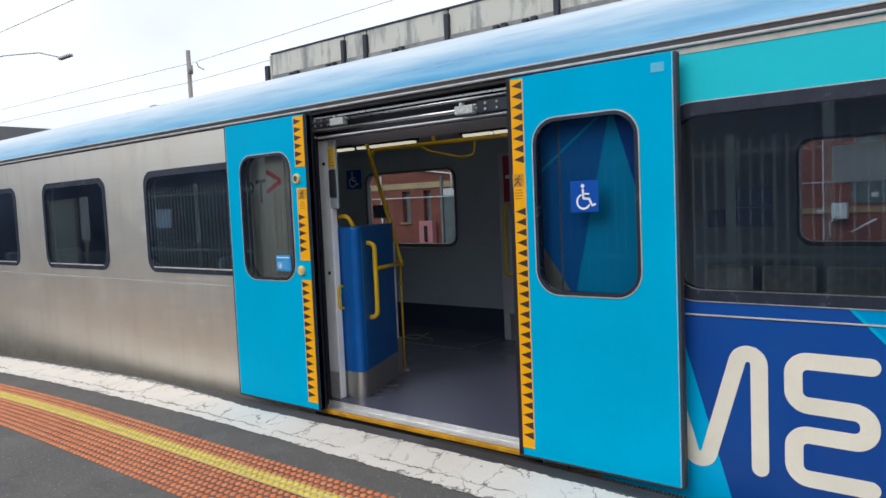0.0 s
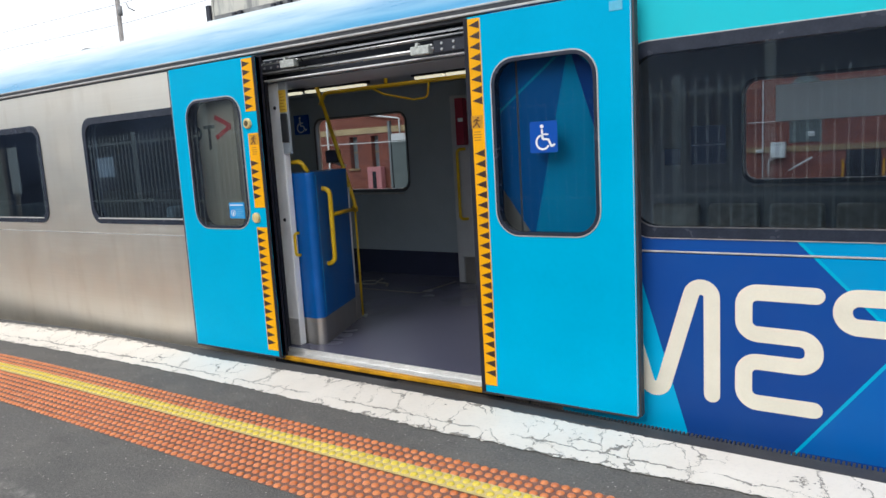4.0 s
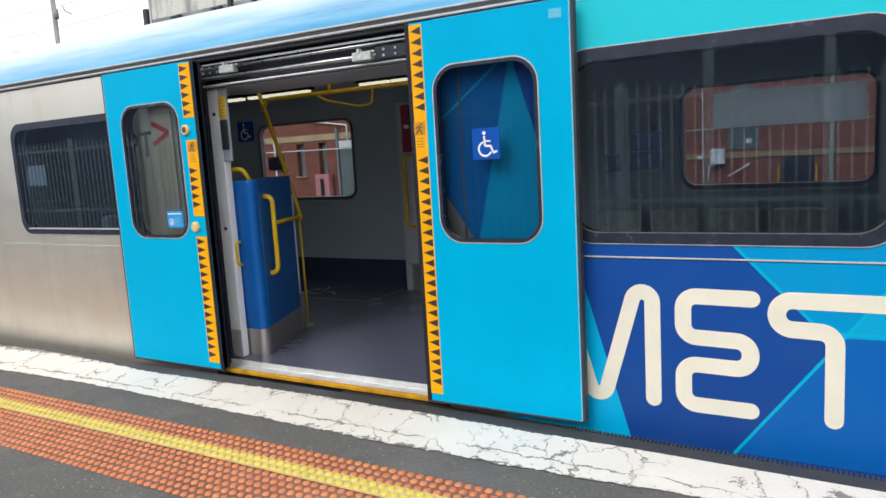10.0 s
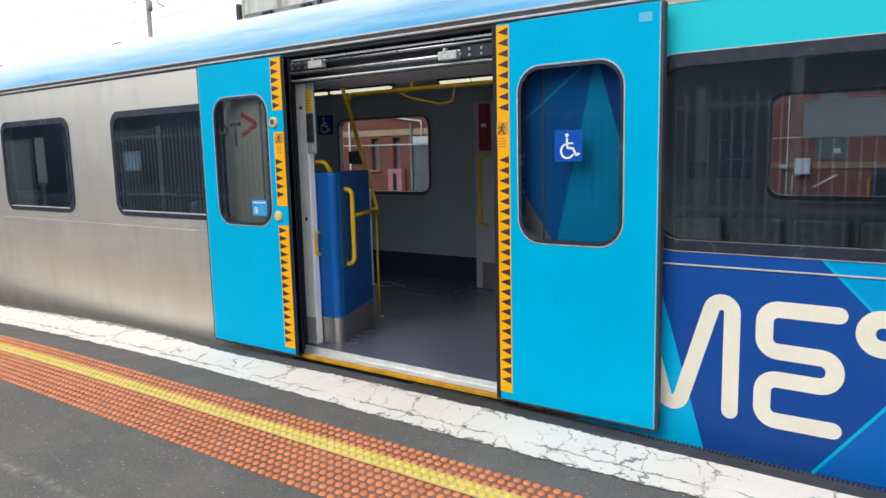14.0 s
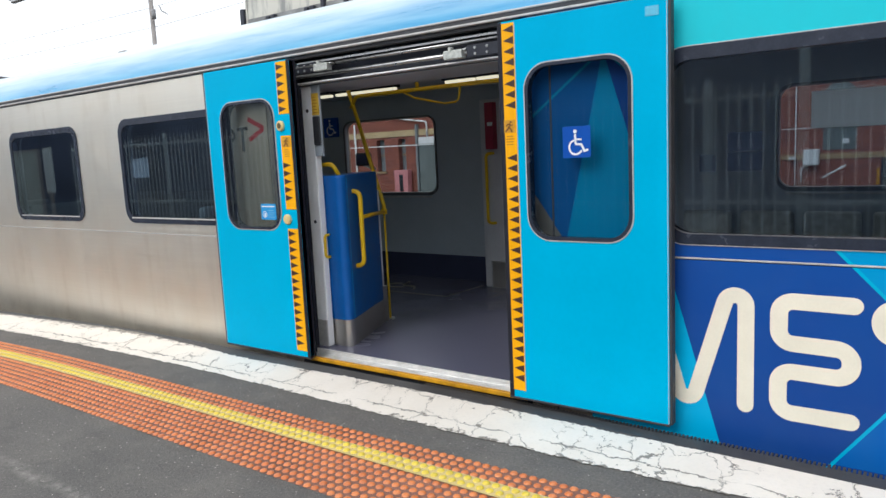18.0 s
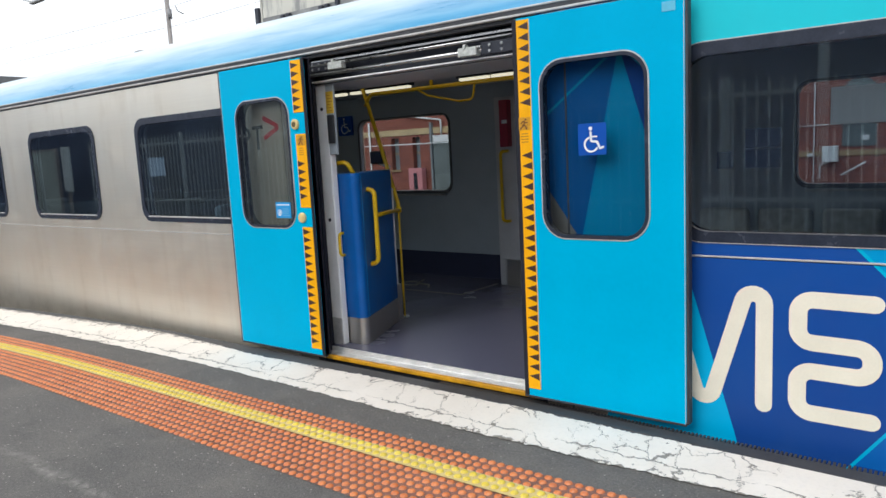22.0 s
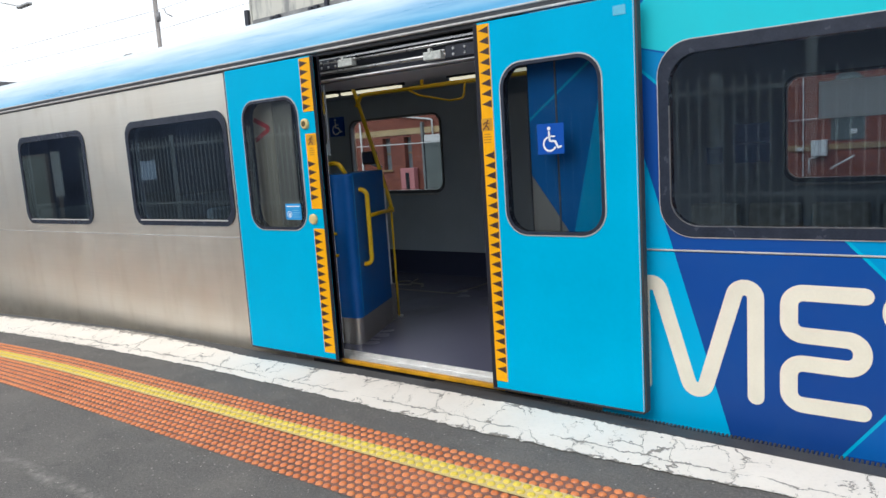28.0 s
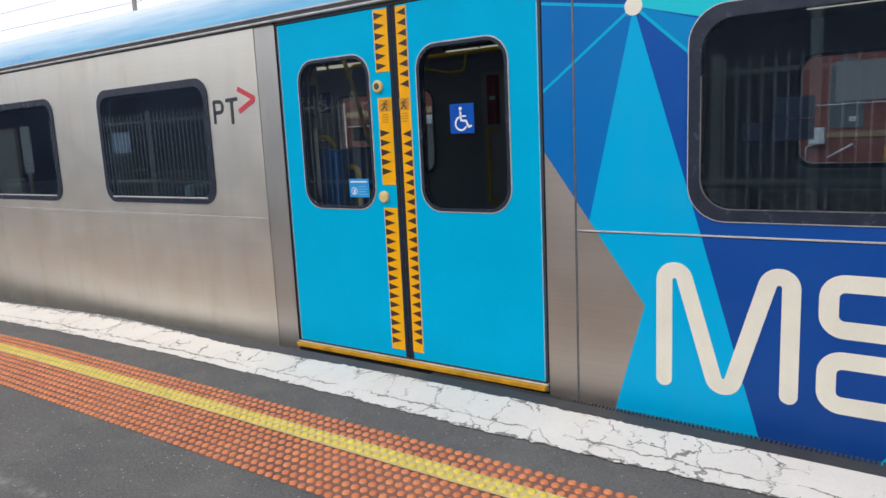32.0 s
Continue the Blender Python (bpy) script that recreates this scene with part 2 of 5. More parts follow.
def livery_mat():
    """Printed vinyl in shards of blue and cyan, cut along straight lines across the side of the carriage."""
    m = node_mat("shard_livery_vinyl", (0.02, 0.1, 0.35), 0.36, 0.0, Specular_IOR_Level=0.14)
    co = add(m, "ShaderNodeTexCoord")
    pos = co.outputs["Object"]
    sep = add(m, "ShaderNodeSeparateXYZ")
    wire(m, pos, sep.inputs[0])

    def inside(points):
        """1 inside the convex polygon of (x, z) corners given anticlockwise."""
        total = None
        for (x0, z0), (x1, z1) in zip(points, points[1:] + points[:1]):
            nx, nz = -(z1 - z0), x1 - x0
            dot = add(m, "ShaderNodeVectorMath")
            dot.operation = "DOT_PRODUCT"
            wire(m, pos, dot.inputs[0])
            dot.inputs[1].default_value = (nx, 0, nz)
            hit = maths(m, "GREATER_THAN", dot.outputs["Value"], nx * x0 + nz * z0)
            total = hit if total is None else maths(m, "MULTIPLY", total, hit)
        return total

    def strip(a, b, w):
        d = Vector((b[0] - a[0], b[1] - a[1])).normalized()
        n = Vector((-d.y, d.x)) * (w / 2)
        return [(a[0] - n.x, a[1] - n.y), (b[0] - n.x, b[1] - n.y), (b[0] + n.x, b[1] + n.y), (a[0] + n.x, a[1] + n.y)]

    deep, royal, mid, cyan, teal = (0.009, 0.055, 0.26), (0.008, 0.08, 0.37), (0.0, 0.17, 0.5), (0.0, 0.4, 0.71), (0.018, 0.55, 0.64)
    col = mix(m, span(m, sep.outputs[2], 0.0, 1.9), deep, royal)
    dot_at = (1.446, 1.973)
    areas = [
        ([(0.9, 1.41), (1.212, 0.956), dot_at, (0.9, 2.06)], (0.004, 0.15, 0.46)),
        ([(0.9, 2.06), dot_at, (1.41, 2.3), (0.9, 2.3)], (0.008, 0.085, 0.33)),
        ([dot_at, (1.75, 2.25), (1.75, 2.5), (1.4, 2.5)], (0.006, 0.11, 0.38)),
        ([dot_at, (3.22, 1.478), (3.9, 1.3), (3.9, 2.4), (1.78, 2.278)], teal),
        ([(3.195, 1.836), (3.8, 1.02), (3.9, 1.3), (3.219, 1.478)], (0.0, 0.42, 0.63)),
        ([dot_at, (1.76, 1.69), (1.76, 1.875)], (0.0, 0.23, 0.54)),
        ([(3.19, 0.86), (3.8, 1.32), (3.219, 1.478)], (0.0, 0.27, 0.58)),
        ([(2.983, 0.567), (3.8, 0.585), (3.8, 1.688)], (0.0, 0.36, 0.64)),
        ([(2.983, 0.567), (3.32, 1.03), (2.458, 1.05), (2.898, 0.586)], (0.0, 0.29, 0.6)),
        ([(2.537, -0.031), (3.332, -0.035), (3.8, 0.183), (3.8, 0.585), (2.983, 0.567)], (0.004, 0.115, 0.43)),
        ([(3.332, -0.035), (3.9, -0.035), (3.9, 0.23)], cyan),
        ([(1.212, 0.956), (1.761, 0.919), dot_at], cyan),
        ([(1.212, 0.956), (1.499, 0.545), (1.761, 0.919)], cyan),
        ([(1.213, -0.5), (2.171, -0.5), (1.761, 0.919), (1.499, 0.545)], cyan),
    ]
    lines = [(dot_at, (0.9, 1.567)), (dot_at, (0.9, 2.06)), (dot_at, (1.75, 1.695)), (dot_at, (1.41, 2.3)),
             ((2.5, 1.006), (2.898, 0.586)), ((2.49, -0.094), (2.983, 0.567)), ((2.983, 0.567), (3.8, 1.688)), ((2.898, 0.586), (3.8, 0.582))]
    for pts, c in areas:
        col = mix(m, inside(pts), col, c)
    for a, b in lines:
        col = mix(m, inside(strip(a, b, 0.0145)), col, (0.0, 0.42, 0.65))
    grime = noise_out(m, 5.0, 6.0)
    col = mix(m, span(m, grime, 0.45, 0.8, 0.0, 0.04), col, (0.15, 0.18, 0.2))
    fade = noise_out(m, 1.6, 3.0)
    col = mix(m, span(m, fade, 0.35, 0.65, 0.0, 0.045), col, (0.02, 0.2, 0.32), "SCREEN")
    wire(m, col, bsdf(m).inputs["Base Color"])
    # bare steel shard beside the doorway
    bare = maths(m, "MAXIMUM", inside([(0.9, -0.5), (1.213, -0.5), (1.499, 0.545), (0.9, 1.403)]), 0.0)
    streak = noise_out(m, 1.0, 6.0, place_vec(m, (1.2, 1, 60)))
    steel = mix(m, span(m, streak, 0.3, 0.7), (0.5, 0.435, 0.375), (0.54, 0.47, 0.41))
    wire(m, mix(m, bare, col, steel), bsdf(m).inputs["Base Color"])
    wire(m, maths(m, "MULTIPLY", bare, 0.9), bsdf(m).inputs["Metallic"])
    wire(m, maths(m, "ADD", span(m, grime, 0.3, 0.7, 0.32, 0.42), maths(m, "MULTIPLY", bare, 0.06)), bsdf(m).inputs["Roughness"])
    return m


LIVERY = livery_mat()


def roof_mat():
    m = node_mat("roof_blue_paint_sky_glare", (0.01, 0.19, 0.55), 0.3)
    dirt = noise_out(m, 2.4, 7.0, place_vec(m, (0.35, 4.0, 4.0)), 0.62)
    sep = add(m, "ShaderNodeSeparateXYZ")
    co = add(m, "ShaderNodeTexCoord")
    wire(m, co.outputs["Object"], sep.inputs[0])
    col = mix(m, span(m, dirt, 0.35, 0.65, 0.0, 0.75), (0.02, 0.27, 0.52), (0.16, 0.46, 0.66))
    # Sky glare painted in: the blue pales to near white towards the crest.
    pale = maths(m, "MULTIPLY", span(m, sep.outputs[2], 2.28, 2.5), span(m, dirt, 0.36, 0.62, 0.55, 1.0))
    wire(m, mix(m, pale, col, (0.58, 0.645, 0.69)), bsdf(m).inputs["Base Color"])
    wire(m, span(m, dirt, 0.3, 0.7, 0.26, 0.4), bsdf(m).inputs["Roughness"])
    bsdf(m).inputs["Coat Weight"].default_value = 0.35
    bsdf(m).inputs["Coat Roughness"].default_value = 0.22
    return m


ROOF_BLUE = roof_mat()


def asphalt_mat():
    m = node_mat("platform_asphalt", (0.1, 0.095, 0.09), 0.85)
    stones = add(m, "ShaderNodeTexVoronoi", Scale=160.0)
    wire(m, place_vec(m), stones.inputs["Vector"])
    fine, broad, patch = noise_out(m, 150.0, 4.0, None, 0.75), noise_out(m, 1.1, 5.0), noise_out(m, 7.0, 5.0)
    c = mix(m, span(m, broad, 0.3, 0.7), (0.088, 0.083, 0.08), (0.138, 0.126, 0.117))
    c = mix(m, span(m, fine, 0.4, 0.68, 0.0, 0.95), c, (0.195, 0.184, 0.17))
    c = mix(m, span(m, fine, 0.42, 0.3, 0.0, 0.7), c, (0.03, 0.029, 0.028))
    c = mix(m, span(m, noise_out(m, 75.0, 4.0), 0.42, 0.72, 0.0, 0.6), c, (0.05, 0.048, 0.046))
    c = mix(m, span(m, stones.outputs[0], 0.0, 0.16, 0.5, 0.0), c, (0.3, 0.28, 0.24))
    c = mix(m, span(m, patch, 0.52, 0.75, 0.0, 0.35), c, (0.055, 0.053, 0.053))
    speck = add(m, "ShaderNodeTexVoronoi", Scale=24.0)
    wire(m, place_vec(m), speck.inputs["Vector"])
    c = mix(m, span(m, speck.outputs[0], 0.06, 0.12, 0.9, 0.0), c, (0.5, 0.47, 0.42))
    grit = add(m, "ShaderNodeTexVoronoi", Scale=62.0)
    wire(m, place_vec(m), grit.inputs["Vector"])
    c = mix(m, span(m, grit.outputs[0], 0.1, 0.2, 0.55, 0.0), c, (0.32, 0.3, 0.27))
    c = mix(m, span(m, noise_out(m, 2.3, 6.0, None, 0.65), 0.5, 0.72, 0.0, 0.45), c, (0.2, 0.185, 0.165))
    sep = add(m, "ShaderNodeSeparateXYZ")
    wire(m, place_vec(m), sep.inputs[0])
    off = maths(m, "ADD", maths(m, "ADD", sep.outputs[1], 2.08), span(m, noise_out(m, 3.0, 4.0), 0, 1, -0.05, 0.05))
    near_line = span(m, maths(m, "ABSOLUTE", off), 0.0, 0.05, 1.0, 0.0)
    along = maths(m, "MULTIPLY", span(m, sep.outputs[0], -1.6, -0.9), span(m, sep.outputs[0], 0.8, 0.1))
    scuff = maths(m, "MULTIPLY", maths(m, "MULTIPLY", near_line, along), span(m, noise_out(m, 14.0, 6.0, None, 0.7), 0.42, 0.62))
    c = mix(m, maths(m, "MULTIPLY", scuff, 0.6), c, (0.36, 0.34, 0.31))
    wire(m, c, bsdf(m).inputs["Base Color"])
    bump(m, maths(m, "ADD", fine, stones.outputs[0]), 0.55, 0.004)
    return m


FLAKES = (((2.97, -0.36), 0.03), ((2.99, -0.45), 0.022), ((3.27, -0.29), 0.04), ((3.31, -0.35), 0.035), ((2.62, -0.38), 0.012))


def white_paint_mat():
    m = node_mat("worn_white_edge_paint", (0.8, 0.78, 0.74), 0.62)
    jitter = add(m, "ShaderNodeTexNoise", Scale=11.0, Detail=8.0, Roughness=0.65)
    wire(m, place_vec(m), jitter.inputs["Vector"])
    warp = add(m, "ShaderNodeMix")
    warp.data_type, warp.blend_type = "RGBA", "LINEAR_LIGHT"
    warp.inputs[0].default_value = 0.085
    wire(m, place_vec(m), warp.inputs[6])
    wire(m, jitter.outputs[1], warp.inputs[7])
    sep = add(m, "ShaderNodeSeparateXYZ")
    wire(m, warp.outputs[2], sep.inputs[0])
    # the line swings out with the curved platform edge: straighten it for the cracks
    far = maths(m, "MAXIMUM", maths(m, "SUBTRACT", -2.2, sep.outputs[0]), 0.0)
    across = maths(m, "ADD", sep.outputs[1], maths(m, "MULTIPLY", maths(m, "MULTIPLY", far, far), 0.02))
    stretch = add(m, "ShaderNodeCombineXYZ")
    wire(m, maths(m, "ADD", maths(m, "MULTIPLY", sep.outputs[0], 5.2), maths(m, "MULTIPLY", across, 2.2)), stretch.inputs[0])
    wire(m, maths(m, "MULTIPLY", across, 2.5), stretch.inputs[1])
    cell = add(m, "ShaderNodeTexVoronoi", Scale=1.0)
    cell.feature = "DISTANCE_TO_EDGE"
    wire(m, stretch.outputs[0], cell.inputs["Vector"])
    width = span(m, noise_out(m, 3.1, 5.0), 0.45, 0.7, 0.0, 0.028)
    crack = maths(m, "LESS_THAN", cell.outputs[0], width)
    chip_n = noise_out(m, 16.0, 6.0, None, 0.62)
    chip = maths(m, "GREATER_THAN", maths(m, "ADD", chip_n, span(m, noise_out(m, 1.7, 2.0), 0.35, 0.7, -0.14, 0.06)), 0.7)
    cell2 = add(m, "ShaderNodeTexVoronoi", Scale=2.3)
    cell2.feature = "DISTANCE_TO_EDGE"
    wire(m, stretch.outputs[0], cell2.inputs["Vector"])
    hair = maths(m, "LESS_THAN", cell2.outputs[0], span(m, noise_out(m, 2.1, 3.0), 0.6, 0.78, 0.0, 0.009))
    seam = maths(m, "LESS_THAN", maths(m, "ABSOLUTE", maths(m, "ADD", across, 0.49)), span(m, noise_out(m, 2.7, 4.0), 0.38, 0.66, 0.0, 0.012))
    margin = maths(m, "ADD", maths(m, "ABSOLUTE", maths(m, "ADD", across, 0.395)), span(m, noise_out(m, 22.0, 6.0, None, 0.65), 0.3, 0.7, -0.06, 0.06))
    margin = maths(m, "GREATER_THAN", margin, 0.222)
    hole = maths(m, "MAXIMUM", maths(m, "MAXIMUM", maths(m, "MAXIMUM", crack, hair), margin), maths(m, "MAXIMUM", chip, seam))
    ragged = span(m, noise_out(m, 24.0, 6.0, None, 0.7), 0.3, 0.7, -0.09, 0.09)
    for at, size in FLAKES:
        gap = add(m, "ShaderNodeVectorMath")
        gap.operation = "DISTANCE"
        wire(m, place_vec(m), gap.inputs[0])
        gap.inputs[1].default_value = (*at, 0.006)
        hole = maths(m, "MAXIMUM", hole, maths(m, "LESS_THAN", maths(m, "ADD", gap.outputs["Value"], ragged), size))
    dirt, smear = noise_out(m, 2.6, 6.0), noise_out(m, 60.0, 3.0)
    c = mix(m, span(m, dirt, 0.35, 0.75, 0.0, 0.5), (0.86, 0.795, 0.715), (0.72, 0.655, 0.575))
    c = mix(m, span(m, smear, 0.5, 0.8, 0.0, 0.25), c, (0.55, 0.52, 0.47))
    c = mix(m, hole, c, mix(m, smear, (0.13, 0.115, 0.1), (0.42, 0.38, 0.33)))
    wire(m, c, bsdf(m).inputs["Base Color"])
    bump(m, maths(m, "SUBTRACT", span(m, smear, 0, 1, 0, 0.25), hole), 0.9, 0.009)
    return m


def stud_mat(name, a, b):
    m = node_mat(name, a, 0.3)
    rnd = add(m, "ShaderNodeObjectInfo")
    isle = add(m, "ShaderNodeNewGeometry")
    both = maths(m, "FRACT", maths(m, "ADD", rnd.outputs["Random"], isle.outputs["Random Per Island"]))
    n = noise_out(m, 45.0, 4.0)
    c = mix(m, both, a, b)
    c = mix(m, span(m, n, 0.5, 0.78, 0.0, 0.4), c, (0.22, 0.14, 0.1))
    wire(m, c, bsdf(m).inputs["Base Color"])
    bump(m, n, 0.2, 0.002)
    return m


ASPHALT = asphalt_mat()
WHITE_PAINT = white_paint_mat()
ORANGE_STUD = stud_mat("tactile_orange", (0.62, 0.175, 0.05), (0.75, 0.25, 0.08))
YELLOW_STUD = stud_mat("tactile_yellow", (0.72, 0.55, 0.06), (0.8, 0.62, 0.07))
ORANGE_BASE = worn("tactile_base_brown", (0.235, 0.115, 0.085), 0.75, 0, 0.4, 2.2, 140, 0.4)
YELLOW_BASE = worn("tactile_base_yellow", (0.64, 0.5, 0.22), 0.55, 0, 0.18, 8, 120, 0.2)
CONCRETE = worn("weathered_concrete", (0.3, 0.29, 0.27), 0.8, 0, 0.25, 3, 60, 0.3)
COMB = worn("grey_black_rubber", (0.05, 0.05, 0.053), 0.6, 0, 0.25, 10)
BALLAST = worn("track_ballast", (0.13, 0.115, 0.1), 0.9, 0, 0.5, 20, 90, 0.8)
SHROUD_TRIM = worn("grey_beige_strip", (0.5, 0.47, 0.42), 0.5, 0, 0.2, 10)
SHROUD = worn("weathered_grey_shroud", (0.5, 0.485, 0.44), 0.65, 0.0, 0.45, 2.2, 30, 0.2)
stain = noise_out(SHROUD, 3.0, 6.0, place_vec(SHROUD, (1.6, 1, 0.35)), 0.65)
stained = mix(SHROUD, span(SHROUD, stain, 0.5, 0.62, 0.0, 0.75), (0.52, 0.5, 0.44), (0.14, 0.145, 0.15))
wire(SHROUD, stained, bsdf(SHROUD).inputs["Base Color"])
GALV = worn("galvanised_steel", (0.42, 0.43, 0.44), 0.5, 0.7, 0.2, 12)
FENCE_PAINT = worn("pale_fence_paint", (0.58, 0.71, 0.78), 0.5, 0, 0.12, 9)
SHELTER_PALE = worn("pale_shelter_panel", (0.4, 0.5, 0.5), 0.5, 0, 0.2, 1.5)
POLE_WOOD = worn("grey_timber_pole", (0.3, 0.28, 0.27), 0.8, 0, 0.25, 3)
WIRE = worn("cable_grey", (0.24, 0.24, 0.25), 0.6, 0, 0.1, 9)
DARK_ROOF = worn("dark_roof_sheet", (0.06, 0.065, 0.075), 0.6, 0, 0.2, 2)
COPING = worn("dark_platform_coping", (0.075, 0.075, 0.078), 0.75, 0, 0.3, 4, 120, 0.3)
GEAR_PALE = worn("pale_gear_metal", (0.5, 0.52, 0.49), 0.5, 0.2, 0.3, 40)
SILL_AMBER = worn("worn_amber_paint", (0.62, 0.3, 0.006), 0.5, 0, 0.3, 12)
FLASHING = worn("grimy_grey_flashing", (0.22, 0.22, 0.215), 0.7, 0, 0.5, 3.5, 30, 0.3)
BEAD_GREY = worn("grey_window_bead", (0.16, 0.16, 0.17), 0.35, 0.3, 0.3, 20)
DULL_BAND = worn("dull_ochre_band", (0.36, 0.25, 0.14), 0.8, 0, 0.2, 3)
DULL_GREEN = worn("faded_green_pipe", (0.2, 0.26, 0.22), 0.6, 0, 0.2, 6)
CREAM_RENDER = worn("cream_render", (0.52, 0.4, 0.23), 0.8, 0, 0.15, 3)
SCREEN_GREY = worn("dull_glazed_screen", (0.15, 0.18, 0.185), 0.3, 0, 0.2, 3)
PANE_GREY = worn("grey_sash_window", (0.24, 0.27, 0.29), 0.2, 0, 0.15, 5)
PINK_BOX = worn("faded_pink_cabinet", (0.62, 0.25, 0.27), 0.6, 0, 0.12, 5)
FILM_GREY = worn("pale_window_film", (0.86, 0.9, 0.9), 0.6, 0, 0.08, 6)
film_out = FILM_GREY.node_tree.nodes["Material Output"]
film_thin = add(FILM_GREY, "ShaderNodeBsdfTranslucent")
film_thin.inputs[0].default_value = (0.93, 0.97, 0.97, 1)
film_mix = add(FILM_GREY, "ShaderNodeMixShader")
film_mix.inputs[0].default_value = 0.8
wire(FILM_GREY, bsdf(FILM_GREY).outputs[0], film_mix.inputs[1])
wire(FILM_GREY, film_thin.outputs[0], film_mix.inputs[2])
wire(FILM_GREY, film_mix.outputs[0], film_out.inputs[0])
# Tone for the unseen walls that only colour the reflections.
REFLECTION_WALL = worn("reflection_backdrop_blue_grey", (0.125, 0.165, 0.26), 0.8, 0, 0.45, 0.7)
HEDGE_DARK = worn("dark_hedge_leaf", (0.07, 0.1, 0.06), 0.7, 0, 0.5, 2, 14, 0.3)
MARK_YELLOW = worn("faded_floor_marking", (0.17, 0.165, 0.125), 0.5, 0, 0.35, 12)


def brick_mat():
    m = node_mat("red_brickwork", (0.3, 0.07, 0.045), 0.85)
    b = add(m, "ShaderNodeTexBrick", Scale=1.0)
    b.inputs["Color1"].default_value = (0.29, 0.095, 0.062, 1)
    b.inputs["Color2"].default_value = (0.21, 0.07, 0.05, 1)
    b.inputs["Mortar"].default_value = (0.29, 0.115, 0.09, 1)
    b.inputs["Mortar Size"].default_value = 0.006
    b.inputs["Brick Width"].default_value = 0.24
    b.inputs["Row Height"].default_value = 0.086
    wire(m, place_vec(m, (1, 1, 1), (radians(90), 0, 0)), b.inputs["Vector"])
    n = noise_out(m, 1.2, 5.0)
    wire(m, mix(m, span(m, n, 0.35, 0.7, 0.0, 0.4), b.outputs[0], (0.2, 0.06, 0.05)), bsdf(m).inputs["Base Color"])
    return m


BRICK = brick_mat()


# ---- mesh helpers ----
def part(name, bm, material, parent=None, label="", smooth=False):
    """Links a bmesh as one mesh object under a thing or a part."""
    me = bpy.data.meshes.new(name)
    bmesh.ops.recalc_face_normals(bm, faces=bm.faces)
    bm.to_mesh(me)
    bm.free()
    if smooth:
        for p in me.polygons:
            p.use_smooth = True
    me.materials.append(material)
    ob = new(name, me)
    ob.parent = parent
    if label:
        tagged(ob, label)
    return ob


def shared(name, me, material, parent, m):
    if material and not me.materials:
        me.materials.append(material)
    ob = new(name, me)
    ob.parent = parent
    ob.matrix_basis = m
    return ob


def thing(name, label, category, group="", kind=""):
    return tagged(new(name), label, category, group, kind)


def box(x0, x1, y0, y1, z0, z1, bevel=0.0, seg=2, bm=None):
    bm = bm or bmesh.new()
    made = bmesh.ops.create_cube(bm, size=1.0)["verts"]
    bmesh.ops.scale(bm, verts=made, vec=(x1 - x0, y1 - y0, z1 - z0))
    bmesh.ops.translate(bm, verts=made, vec=((x0 + x1) / 2, (y0 + y1) / 2, (z0 + z1) / 2))
    if bevel:
        edges = list({e for v in made for e in v.link_edges})
        bmesh.ops.bevel(bm, geom=edges, offset=bevel, segments=seg, affect="EDGES", profile=0.5)
    return bm


def rrect(x0, x1, z0, z1, r, n=8):
    pts = []
    for cx, cz, a0 in ((x1 - r, z1 - r, 0), (x0 + r, z1 - r, 90), (x0 + r, z0 + r, 180), (x1 - r, z0 + r, 270)):
        for i in range(n + 1):
            a = radians(a0 + 90 * i / n)
            pts.append((cx + r * math.cos(a), cz + r * math.sin(a)))
    return pts


def plate(outer, holes, y0, y1, bevel=0.0):
    """A flat sheet in the x-z plane with holes through it, from y0 (front) to y1 (back)."""
    bm = bmesh.new()
    edges = []
    for loop in [outer, *holes]:
        vs = [bm.verts.new((x, y0, z)) for x, z in loop]
        edges += [bm.edges.new((a, b)) for a, b in zip(vs, vs[1:] + vs[:1])]
    bmesh.ops.triangle_fill(bm, use_beauty=True, edges=edges)
    made = bmesh.ops.extrude_face_region(bm, geom=list(bm.faces))
    bmesh.ops.translate(bm, verts=[g for g in made["geom"] if isinstance(g, bmesh.types.BMVert)], vec=(0, y1 - y0, 0))
    return bm


def fillet(points, radii, n=8):
    """A polyline of vectors with its inner corners rounded."""
    pts = [Vector(p) for p in points]
    out = [pts[0]]
    for i in range(1, len(pts) - 1):
        a, b, c = pts[i - 1], pts[i], pts[i + 1]
        u, v = (a - b).normalized(), (c - b).normalized()
        r = radii[i - 1] if isinstance(radii, (list, tuple)) else radii
        half = u.angle(v) / 2
        if r <= 0 or half > 1.55:
            out.append(b)
            continue
        d = min(r / math.tan(half), (a - b).length * 0.499 if 1 < i else (a - b).length * 0.98, (c - b).length * 0.98 if i == len(pts) - 2 else (c - b).length * 0.6)
        r = d * math.tan(half)
        centre = b + (u + v).normalized() * (r / math.sin(half))
        p, q = b + u * d - centre, b + v * d - centre
        total = p.angle(q)
        for k in range(n + 1):
            f = k / n
            out.append(centre + (p * math.sin((1 - f) * total) + q * math.sin(f * total)) / math.sin(total))
    out.append(pts[-1])
    return out


